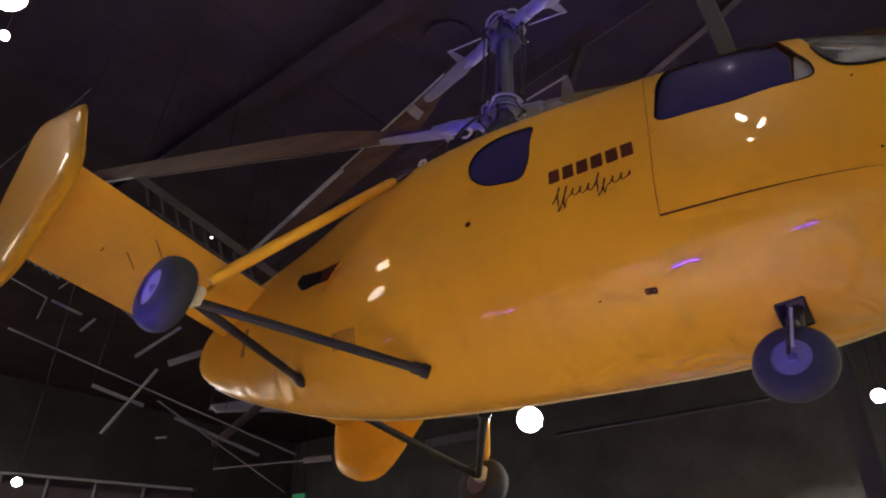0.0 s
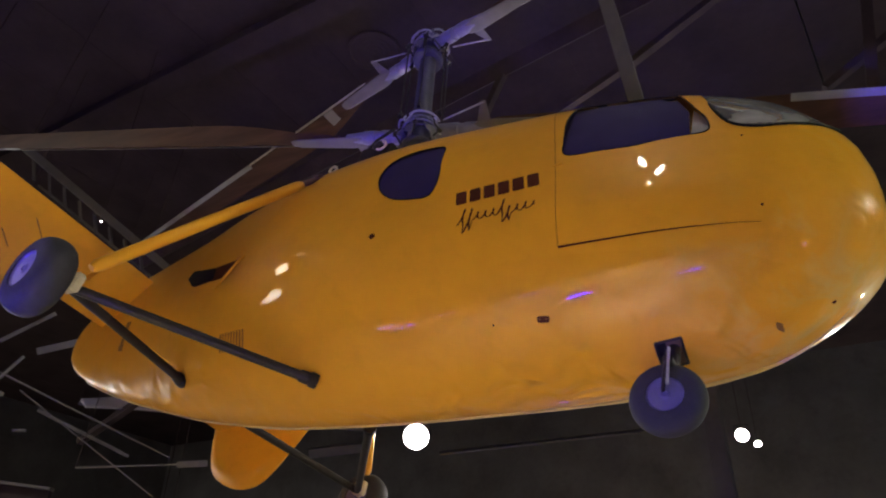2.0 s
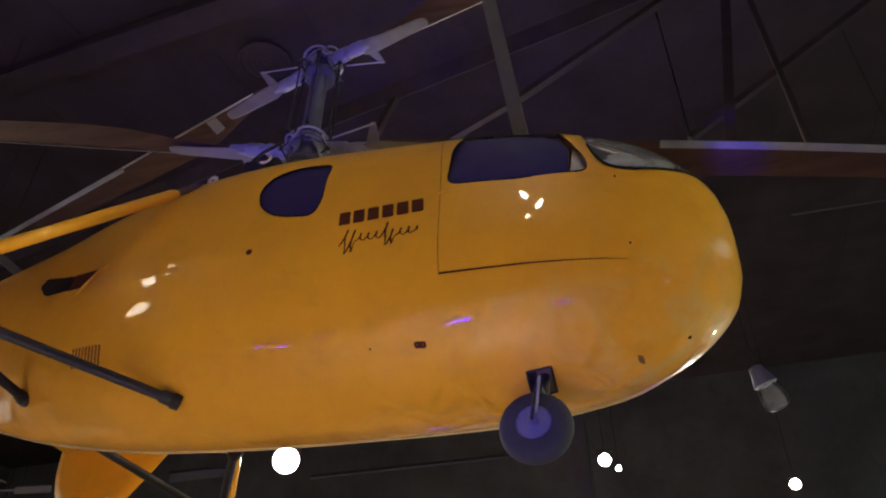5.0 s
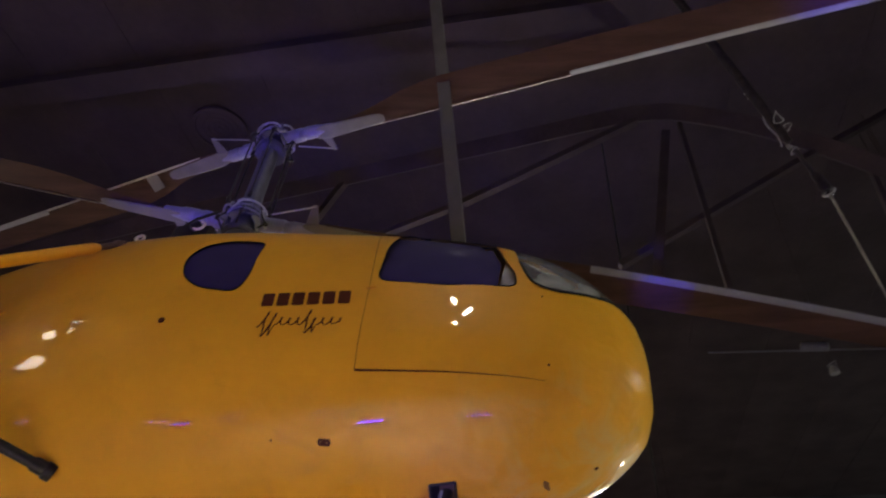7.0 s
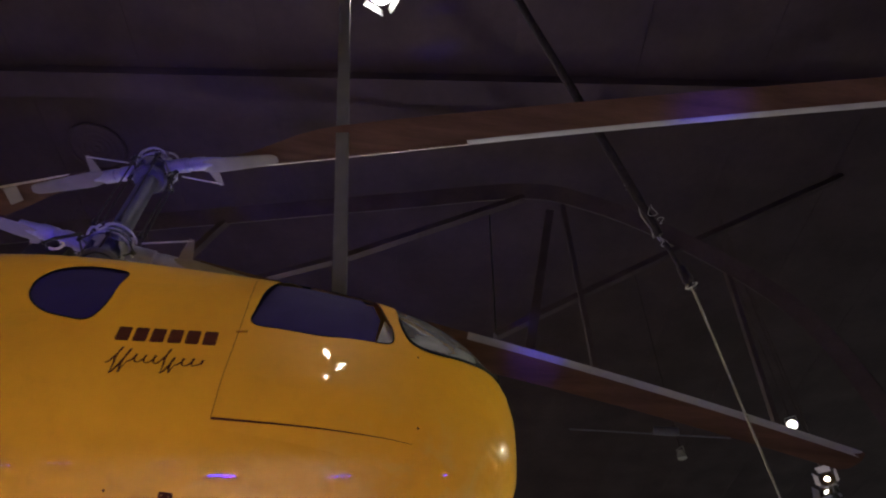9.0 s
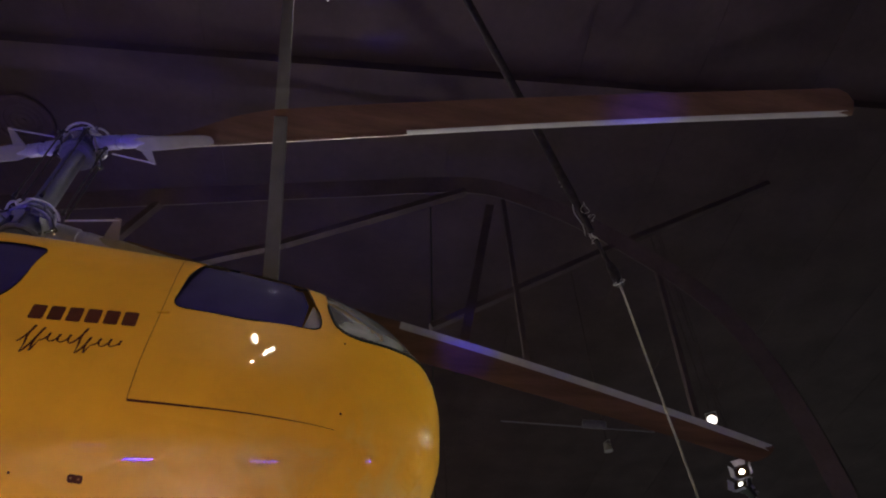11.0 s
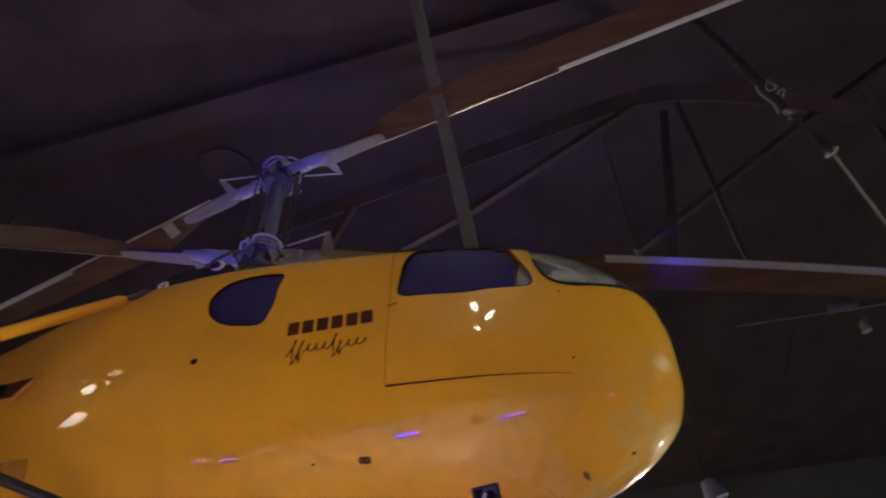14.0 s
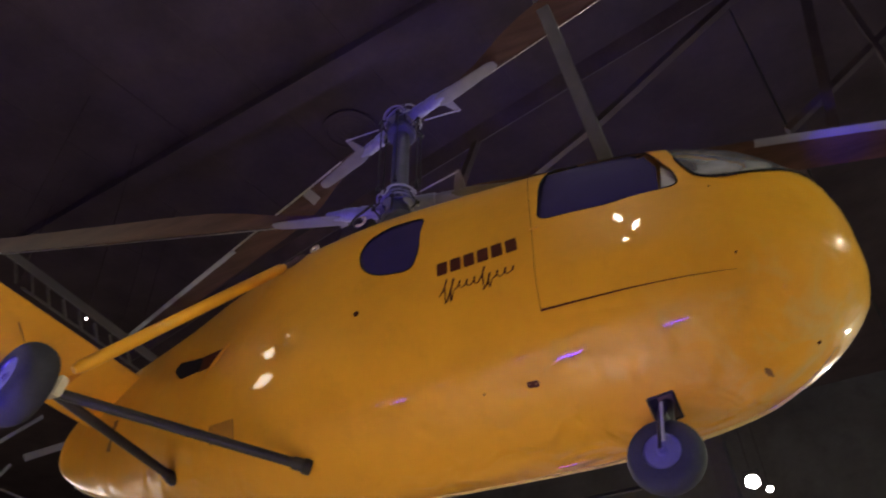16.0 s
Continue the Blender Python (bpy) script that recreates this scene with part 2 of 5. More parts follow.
BULB = clear("dusty_bulb_glass", (0.8, 0.8, 0.82), rough=0.08, haze=0.05, ior=1.3)
GREEN = glow("green_sign", (0.01, 0.4, 0.16), 0.10)


# ---- mesh helpers ----
def part(name, bm, mat, parent=None, label="", smooth=True):
    me = bpy.data.meshes.new(name)
    bmesh.ops.recalc_face_normals(bm, faces=bm.faces)
    if smooth:
        for f in bm.faces:
            f.smooth = True
    bm.to_mesh(me)
    bm.free()
    me.materials.append(mat)
    if smooth:
        me.set_sharp_from_angle(angle=radians(38))
    ob = new(name, me)
    if parent:
        ob.parent = parent
    if label:
        ob["label"] = label
    return ob


def thing(name, m, label, category, group="", kind=""):
    ob = new(name)
    ob.matrix_basis = m
    ob.empty_display_size = 0.1
    return tagged(ob, label, category, group, kind)


def basis(d):
    d = Vector(d).normalized()
    a = Vector((0, 0, 1)) if abs(d.z) < 0.9 else Vector((1, 0, 0))
    u = d.cross(a).normalized()
    return u, d.cross(u).normalized()


def tube(bm, pts, radius, seg=10, closed=False, flat=1.0, up=None):
    """Sweeps a round (or flattened) section along points; radius may be a list."""
    pts = [Vector(p) for p in pts]
    rad = radius if isinstance(radius, (list, tuple)) else [radius] * len(pts)
    rings = []
    last = None
    for i, p in enumerate(pts):
        if closed:
            d = pts[(i + 1) % len(pts)] - pts[i - 1]
        else:
            d = pts[min(i + 1, len(pts) - 1)] - pts[max(i - 1, 0)]
        d.normalize()
        if up is not None:
            v = Vector(up) - d * d.dot(Vector(up))
            v.normalize()
            u = d.cross(v)
        elif last is None:
            u, v = basis(d)
        else:
            u = last - d * d.dot(last)
            u.normalize()
            v = d.cross(u)
        last = u
        rings.append([bm.verts.new(p + (u * math.cos(a) + v * math.sin(a) * flat) * rad[i]) for a in [2 * math.pi * k / seg for k in range(seg)]])
    n = len(rings)
    for i in range(n if closed else n - 1):
        a, b = rings[i], rings[(i + 1) % n]
        for k in range(seg):
            bm.faces.new((a[k], a[(k + 1) % seg], b[(k + 1) % seg], b[k]))
    if not closed:
        bm.faces.new(rings[0])
        bm.faces.new(rings[-1][::-1])
    return bm


def lathe(bm, profile, centre, axis, seg=32):
    """Turns (along, radius) pairs about an axis through centre."""
    axis = Vector(axis).normalized()
    u, v = basis(axis)
    c = Vector(centre)
    rings = [[bm.verts.new(c + axis * h + (u * math.cos(a) + v * math.sin(a)) * r) for a in [2 * math.pi * k / seg for k in range(seg)]] for h, r in profile]
    for a, b in zip(rings, rings[1:]):
        for k in range(seg):
            bm.faces.new((a[k], a[(k + 1) % seg], b[(k + 1) % seg], b[k]))
    bm.faces.new(rings[0])
    bm.faces.new(rings[-1][::-1])
    return bm


def box(bm, lo, hi, bevel=0.0, m=None):
    r = bmesh.ops.create_cube(bm, size=1)["verts"]
    mid, size = (Vector(lo) + Vector(hi)) / 2, Vector(hi) - Vector(lo)
    for v in r:
        v.co = Vector(v.co[i] * size[i] for i in range(3)) + mid
    if bevel:
        es = {e for v in r for e in v.link_edges}
        r = bmesh.ops.bevel(bm, geom=list(es), offset=bevel, segments=2, affect="EDGES")["verts"]
    if m is not None:
        bmesh.ops.transform(bm, matrix=m, verts=r)
    return bm


def beam(bm, a, b, w, h, up=(0, 0, 1)):
    """A square-edged bar from a to b, w wide and h deep along up."""
    a, b = Vector(a), Vector(b)
    d = (b - a).normalized()
    v = Vector(up) - d * d.dot(Vector(up))
    v.normalize()
    u = d.cross(v)
    vs = [bm.verts.new(p + u * (sx * w / 2) + v * (sy * h / 2)) for p in (a, b) for sx, sy in ((-1, -1), (1, -1), (1, 1), (-1, 1))]
    for q in ((0, 1, 2, 3), (7, 6, 5, 4), (0, 4, 5, 1), (1, 5, 6, 2), (2, 6, 7, 3), (3, 7, 4, 0)):
        bm.faces.new([vs[i] for i in q])
    return bm


def plate(bm, outline, thick, to3d, rings=((0.55, 1.0), (0.85, 0.86), (0.96, 0.55), (1.0, 0.0), (0.96, -0.55), (0.85, -0.86), (0.55, -1.0))):
    """A flat plate with rounded rim from a 2D outline; to3d(u, v, w) places it."""
    n = len(outline)
    cu, cv = sum(p[0] for p in outline) / n, sum(p[1] for p in outline) / n
    profile, rings = rings, []
    for s, w in profile:
        rings.append([bm.verts.new(to3d(cu + (u - cu) * s, cv + (v - cv) * s, w * thick / 2)) for u, v in outline])
    for a, b in zip(rings, rings[1:]):
        for k in range(n):
            bm.faces.new((a[k], a[(k + 1) % n], b[(k + 1) % n], b[k]))
    bm.faces.new(rings[0])
    bm.faces.new(rings[-1][::-1])
    return bm


def rounded(corners, radius, steps=5):
    """A polygon with rounded corners as points; radius per corner or one for all."""
    n = len(corners)
    rad = radius if isinstance(radius, (list, tuple)) else [radius] * n
    out = []
    for i in range(n):
        p, a, b = Vector(corners[i]), Vector(corners[i - 1]), Vector(corners[(i + 1) % n])
        da, db = (a - p).normalized(), (b - p).normalized()
        r = min(rad[i], (a - p).length * 0.49, (b - p).length * 0.49)
        p0, p1 = p + da * r, p + db * r
        for k in range(steps + 1):
            t = k / steps
            out.append(tuple(p0 * (1 - t) ** 2 + p * 2 * t * (1 - t) + p1 * t * t))
    return out


def inside(x, z, poly):
    hit = False
    for (x0, z0), (x1, z1) in zip(poly, poly[1:] + poly[:1]):
        if (z0 > z) != (z1 > z) and x < (x1 - x0) * (z - z0) / (z1 - z0) + x0:
            hit = not hit
    return hit


# stations along the body: x, z bottom, z widest, z top, half width
STATIONS = [(-3.80, 1.15, 1.25, 1.36, 0.012), (-3.70, 0.965, 1.22, 1.50, 0.045), (-3.35, 0.745, 1.19, 1.78, 0.11), (-2.60, 0.505, 1.18, 2.05, 0.26), (-2.00, 0.375, 1.18, 2.23, 0.39),
            (-1.20, 0.245, 1.20, 2.48, 0.59), (-0.40, 0.20, 1.21, 2.65, 0.73), (0.40, 0.23, 1.22, 2.69, 0.80), (1.20, 0.29, 1.22, 2.65, 0.82),
            (2.00, 0.372, 1.22, 2.59, 0.82), (2.50, 0.45, 1.22, 2.53, 0.79), (2.90, 0.552, 1.22, 2.43, 0.73), (3.20, 0.672, 1.23, 2.29, 0.65), (3.45, 0.84, 1.26, 2.08, 0.52),
            (3.62, 1.03, 1.28, 1.85, 0.38), (3.69, 1.14, 1.29, 1.62, 0.23), (3.72, 1.27, 1.31, 1.37, 0.03)]
def station(x):
    """Bottom, widest height, top and half width of the body at x (monotone cubic between the stations)."""
    n = len(STATIONS)
    x = min(max(x, STATIONS[0][0]), STATIONS[-1][0])
    i = max(0, min(n - 2, sum(1 for s in STATIONS if s[0] <= x) - 1))
    a, b = STATIONS[i], STATIONS[i + 1]
    hh = b[0] - a[0]
    t = (x - a[0]) / hh
    out = []
    for k in range(1, 5):
        def slope(j):
            if j == 0 or j == n - 1:
                j0 = 0 if j == 0 else n - 2
                return (STATIONS[j0 + 1][k] - STATIONS[j0][k]) / (STATIONS[j0 + 1][0] - STATIONS[j0][0])
            d0 = (STATIONS[j][k] - STATIONS[j - 1][k]) / (STATIONS[j][0] - STATIONS[j - 1][0])
            d1 = (STATIONS[j + 1][k] - STATIONS[j][k]) / (STATIONS[j + 1][0] - STATIONS[j][0])
            return 0.0 if d0 * d1 <= 0 else 2 * d0 * d1 / (d0 + d1)
        m0, m1 = slope(i) * hh, slope(i + 1) * hh
        out.append((2*t**3 - 3*t*t + 1) * a[k] + (t**3 - 2*t*t + t) * m0 + (3*t*t - 2*t**3) * b[k] + (t**3 - t*t) * m1)
    return out
def half(x, z):
    """Half width of the body at x and height z."""
    zb, zm, zt, w = station(x)
    n, h = (2.4, zt - zm) if z > zm else (1.85, zm - zb)
    q = min(abs(z - zm) / max(h, 1e-4), 1.0)
    return w * (1 - q ** n) ** (1 / n)

def skin(x, z, side=-1, lift=0.0):
    """A point of the body's side at x and height z, lifted off the skin."""
    e = 0.01
    y = half(x, z)
    n = Vector((-(half(x + e, z) - half(x - e, z)) / (2 * e), 1.0, -(half(x, z + e) - half(x, z - e)) / (2 * e))).normalized()
    n.x, n.z = max(-2, min(2, n.x)), max(-2, min(2, n.z))
    return Vector((x + n.x * lift, side * (y + n.y * lift), z + n.z * lift))


def decal(bm, outline, side, lift, rings=(0.0, 0.35, 0.7, 1.0), skirt=0.004):
    """A thin raised patch on the body's side, from a star-shaped outline in x and z."""
    n = len(outline)
    cx, cz = sum(p[0] for p in outline) / n, sum(p[1] for p in outline) / n
    prev = None
    for s in rings:
        if s == 0.0:
            prev = [bm.verts.new(skin(cx, cz, side, lift))] * n
            continue
        cur = [bm.verts.new(skin(cx + (x - cx) * s, cz + (z - cz) * s, side, lift)) for x, z in outline]
        for k in range(n):
            a, b, c, d = prev[k], prev[(k + 1) % n], cur[(k + 1) % n], cur[k]
            bm.faces.new((a, c, d) if a is b else (a, b, c, d))
        prev = cur
    low = [bm.verts.new(skin(x, z, side, lift - skirt)) for x, z in outline]
    for k in range(n):
        bm.faces.new((prev[k], prev[(k + 1) % n], low[(k + 1) % n], low[k]))
    return bm


# ---- the hall ----
def hall():
    bm = bmesh.new()
    box(bm, (-34, -14, -0.3), (30, 34, 0.0))
    floor = tagged(part("floor", bm, FLOOR, smooth=False), "polished pale concrete hall floor in large slabs", "floor", kind="structure")
    bm = bmesh.new()
    box(bm, (-1.985, -1.985, 0.0), (1.985, 1.985, 0.012), 0.006)
    slab = part("slab", bm, FLOOR, floor, smooth=False)
    slab.location = (-32, -12, 0)
    for i in range(16):
        for j in range(10):
            if i or j:
                o = slab.copy()
                scene.collection.objects.link(o)
                o.location = (-32 + i * 4, -12 + j * 4, 0)
    for name, lo, hi in (("wall_north", (-34, 27, 0), (30, 27.4, 14)), ("wall_south", (-34, -14.4, 0), (30, -14, 14)), ("wall_west", (-34.4, -14.4, 0), (-34, 34.4, 14)), ("wall_east", (30, -14.4, 0), (30.4, 34.4, 14))):
        bm = bmesh.new()
        box(bm, lo, hi)
        tagged(part(name, bm, WALL, smooth=False), "dark painted hall wall in deep shade", "wall", kind="structure")
    bm = bmesh.new()
    box(bm, (-34.4, -14.4, 11.272), (30.4, 34.4, 11.6))
    for i in range(33):
        x = -34 + i * 1.95
        box(bm, (x + 0.004, -14, 11.262), (x + 1.946, 34, 11.34))
    tagged(part("ceiling", bm, CEIL, smooth=False), "dark brownish panelled hall ceiling with narrow ribs", "ceiling", kind="structure")


def smooth_line(pts, steps=8):
    """Catmull-Rom curve through points."""
    pts = [Vector(p) for p in pts]
    ext = [pts[0] * 2 - pts[1]] + pts + [pts[-1] * 2 - pts[-2]]
    out = []
    for a, b, c, d in zip(ext, ext[1:], ext[2:], ext[3:]):
        for k in range(steps):
            t = k / steps
            out.append(0.5 * (2 * b + (c - a) * t + (2 * a - 5 * b + 4 * c - d) * t * t + (3 * b - a - 3 * c + d) * t ** 3))
    return out + [pts[-1]]


def roof_truss():
    root = thing("roof_truss", pose(0, 7.5, 0), "dark arched roof truss with struts and long braces", "truss", kind="structure")
    bm = bmesh.new()
    arch = smooth_line([(-12, 0, 8.2), (-7, 0, 9.2), (-2.7, 0, 9.93), (-0.6, 0, 10.27), (1.4, 0, 10.57), (2.45, 0, 10.32), (3.67, 0, 9.57), (5.1, 0, 8.15), (5.7, 0, 6.36), (5.9, 0, 3.5), (5.9, 0, 0.0)])
    tube(bm, arch, 0.18, 4, up=(0, 1, 0))
    part("arch_rib", bm, TRUSS, root, smooth=False)
    for a, b, w in (((-1.4, 0, 8.94), (1.4, 0, 10.4), 0.10), ((1.8, 0.02, 10.05), (1.2, 0.02, 7.0), 0.13), ((2.03, -0.02, 10.2), (2.09, -0.02, 6.75), 0.07), ((0.8, 0.03, 7.5), (3.6, 0.03, 9.2), 0.09), ((3.6, 0.03, 9.2), (7.1, 0.03, 11.2), 0.09),
                    ((-1.4, 0, 8.94), (-5.5, 0, 7.3), 0.09), ((-3.4, 0.02, 9.75), (-4.4, 0.02, 7.7), 0.1), ((4.4, 0.05, 9.0), (4.26, 0.05, 6.15), 0.07)):
        bm = bmesh.new()
        beam(bm, a, b, w, w * 1.2, (0, 1, 0))
        part("brace", bm, TRUSS, root, smooth=False)
    for a, b in (((-5.5, 0, 7.3), (-12, 0, 4.6)),):
        bm = bmesh.new()
        beam(bm, a, b, 0.1, 0.12, (0, 1, 0))
        part("brace", bm, TRUSS, root, smooth=False)
    # a long girder under the panels
    for y, z in ((5.9, 10.75),):
        bm = bmesh.new()
        beam(bm, (-33.9, y, z + 0.38), (29.9, y, z + 0.38), 0.45, 0.2)
        tagged(part("girder", bm, CEIL, smooth=False), "dark steel roof girder", "girder", kind="structure")


hall()
roof_truss()

# ---- the helicopter ----
HELI = thing("helicopter", pose(-3.338, 3.764, 2.77, -11.308, 6.118, 0), "yellow coaxial two-rotor helicopter hung nose-low from the hall ceiling", "helicopter")

SIDE_WINDOW = rounded([(2.035, 1.565), (2.48, 1.565), (2.90, 1.635), (2.885, 1.76), (2.73, 2.095), (2.62, 2.42), (2.20, 2.51), (2.0, 2.30), (1.985, 2.02)], [0.09, 0.05, 0.10, 0.08, 0.08, 0.05, 0.05, 0.08, 0.1])
REAR_WINDOW = rounded([(0.51, 1.84), (0.60, 1.63), (0.78, 1.49), (1.10, 1.44), (1.12, 1.60), (1.03, 2.07), (0.86, 2.105), (0.70, 2.11), (0.55, 2.03)], [0.1, 0.1, 0.12, 0.13, 0.1, 0.06, 0.08, 0.08, 0.1])
SHIELD = rounded([(2.70, 2.60), (2.915, 1.86), (3.0, 1.695), (3.14, 1.665), (3.36, 1.75), (3.50, 1.83), (3.80, 1.82), (3.80, 2.60)], [0.01, 0.12, 0.1, 0.1, 0.1, 0.05, 0.01, 0.01], 3)


def sill(x):
    return 0.897 + 0.091 * max(0.0, min(1.0, (x - 2.065) / 1.045)) ** 1.15


def door_rear(z):
    """x of the door's rear edge, which leans back towards the roof."""
    t = max(0.0, z - 0.9)
    return 2.066 - 0.052 * t - 0.085 * t * t


DOOR = [(door_rear(2.30 - 0.1 * k), 2.30 - 0.1 * k) for k in range(14)] + [(2.066 + 1.04 * k / 8, sill(2.066 + 1.04 * k / 8)) for k in range(9)] + [(3.075, 1.30), (2.985, 1.66), (2.90, 1.86), (2.77, 2.30)]


def hull():
    bm = bmesh.new()
    xs = [-3.80 + 7.52 * i / 150 for i in range(151)]
    xs[-1] = 3.719
    xs[-1:-1] = [3.685, 3.70, 3.712]
    xs = sorted(xs)
    seg = 96
    rings = []
    for x in xs:
        zb, zm, zt, w = station(x)
        ring = []
        for k in range(seg):
            a = 2 * math.pi * k / seg
            c, s = math.cos(a), math.sin(a)
            n, h = (2.4, zt - zm) if s > 0 else (1.85, zm - zb)
            ring.append(bm.verts.new((x, w * math.copysign(abs(c) ** (2 / n), c), zm + h * math.copysign(abs(s) ** (2 / n), s))))
        rings.append(ring)
    for a, b in zip(rings, rings[1:]):
        for k in range(seg):
            bm.faces.new((a[k], a[(k + 1) % seg], b[(k + 1) % seg], b[k]))
    bm.faces.new(rings[0])
    bm.faces.new(rings[-1][::-1])
    bm.normal_update()
    # cut the openings along their outlines
    for poly in (SIDE_WINDOW, REAR_WINDOW, SHIELD, DOOR):
        for (x0, z0), (x1, z1) in zip(poly, poly[1:] + poly[:1]):
            if math.hypot(x1 - x0, z1 - z0) < 1e-5:
                continue
            lo_x, hi_x, lo_z, hi_z = min(x0, x1) - 0.06, max(x0, x1) + 0.06, min(z0, z1) - 0.06, max(z0, z1) + 0.06
            fs = []
            for f in bm.faces:
                c = f.calc_center_median()
                if lo_x < c.x < hi_x and lo_z < c.z < hi_z:
                    fs.append(f)
            geom = fs + list({e for f in fs for e in f.edges}) + list({v for f in fs for v in f.verts})
            if fs:
                bmesh.ops.bisect_plane(bm, geom=geom, plane_co=(x0, 0, z0), plane_no=(z1 - z0, 0, -(x1 - x0)), dist=1e-5)
    bm.normal_update()
    panes = {}
    gone = []
    for f in bm.faces:
        c = f.calc_center_median()
        for name, poly in (("side", SIDE_WINDOW), ("rear", REAR_WINDOW), ("shield", SHIELD)):
            if inside(c.x, c.z, poly):
                panes.setdefault((name, 0 if name == "shield" else (1 if c.y > 0 else -1)), []).append([v.co.copy() for v in f.verts])
                gone.append(f)
                break
    bmesh.ops.delete(bm, geom=gone, context="FACES")
    doors, gone = {-1: [], 1: []}, []
    for f in bm.faces:
        c = f.calc_center_median()
        if inside(c.x, c.z, DOOR):
            pts = []
            for v in f.verts:
                k = max(0.0, min(1.0, (3.04 - v.co.x) / 0.4)) * max(0.0, min(1.0, (2.28 - v.co.z) / 0.2))
                pts.append(v.co + v.normal * 0.003 * k)
            doors[1 if c.y > 0 else -1].append(pts)
            gone.append(f)
    bmesh.ops.delete(bm, geom=gone, context="FACES")
    part("fuselage", bm, YELLOW, HELI, "glossy yellow teardrop body with faint dents")
    return panes, doors


def pane_mesh(faces, shrink=0.006):
    bm = bmesh.new()
    for f in faces:
        bm.faces.new([bm.verts.new((p.x, p.y * (1 - shrink), p.z)) for p in f])
    bmesh.ops.remove_doubles(bm, verts=bm.verts, dist=1e-4)
    return bm


PANES, DOOR_FACES = hull()
DOORS = {}
for side in (-1, 1):
    bm = bmesh.new()
    for f in DOOR_FACES[side]:
        bm.faces.new([bm.verts.new(p) for p in f])
    bmesh.ops.remove_doubles(bm, verts=bm.verts, dist=1e-4)
    DOORS[side] = part("cabin_door", bm, YELLOW, HELI, "yellow cabin door with a thin sill gap")
for side in (-1, 1):
    pane = part("door_window", pane_mesh(PANES[("side", side)]), PANE, HELI, "tinted cabin door window with a dark inner cover")
    bm = bmesh.new()
    tube(bm, [skin(x, z, side, 0.001) for x, z in SIDE_WINDOW], 0.0045, 8, True)
    part("gasket", bm, BLACK, pane, "black rubber gasket")
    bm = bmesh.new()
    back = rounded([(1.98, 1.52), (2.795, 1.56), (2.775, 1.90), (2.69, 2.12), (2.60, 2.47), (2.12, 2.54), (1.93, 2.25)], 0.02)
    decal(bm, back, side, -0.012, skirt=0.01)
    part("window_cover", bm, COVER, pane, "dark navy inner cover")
    # pale patch painted for the bright windshield that shows through this corner
    bm = bmesh.new()
    decal(bm, rounded([(2.79, 1.59), (2.94, 1.60), (2.93, 1.78), (2.79, 2.02)], 0.02), side, -0.05, skirt=0.01)
    part("pale_corner", bm, HOSE, pane, "pale grey patch for the bright windshield seen through")
    pane = part("rear_window", pane_mesh(PANES[("rear", side)]), PANE, HELI, "teardrop rear side window with a dark inner cover")
    bm = bmesh.new()
    tube(bm, [skin(x, z, side, 0.001) for x, z in REAR_WINDOW], 0.005, 8, True)
    part("gasket", bm, BLACK, pane, "black rubber gasket")
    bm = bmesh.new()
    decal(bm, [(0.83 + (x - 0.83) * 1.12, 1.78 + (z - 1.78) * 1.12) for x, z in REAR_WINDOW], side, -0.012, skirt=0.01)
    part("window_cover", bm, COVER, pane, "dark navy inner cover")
SHIELD_PANE = part("windshield", pane_mesh(PANES[("shield", 0)]), PLEXI, HELI, "hazy clear plexiglass windshield over the nose")
edge = [p for p in SHIELD if p[0] < 3.57]
rim = []
for x, z in edge:
    zt = station(x)[2]
    if z < zt - 0.02:
        rim.append((x, z))
loop_pts = [skin(x, z, -1, 0.004) for x, z in rim]
loop_pts = [Vector((p.x, p.y, p.z)) for p in loop_pts]
front = [Vector((3.60, -0.16, 1.80)), Vector((3.615, 0.0, 1.80)), Vector((3.60, 0.16, 1.80))]
x_top = 2.775
top_pts = [Vector((x_top - 0.03 * math.cos(a), 0.5 * math.sin(a), 0)) for a in (0.9, 0.5, 0.0, -0.5, -0.9)]
for p in top_pts:
    zb, zm, zt, w = station(p.x)
    p.z = zm + (zt - zm) * (1 - (abs(p.y) / w) ** 2.4) ** (1 / 2.4) + 0.004
ring = loop_pts + front + [Vector((p.x, -p.y, p.z)) for p in reversed(loop_pts)] + top_pts
bm = bmesh.new()
tube(bm, ring, 0.009, 8, True)
part("gasket", bm, BLACK, SHIELD_PANE, "black rubber gasket")

# cabin floor and bulkheads seen dimly through the glass
bm = bmesh.new()
box(bm, (0.2, -0.55, 0.95), (2.95, 0.55, 1.0))
box(bm, (1.7, -0.5, 1.0), (1.75, 0.5, 2.2))
part("cabin_lining", bm, CABIN, HELI, "dark cabin floor and bulkhead")

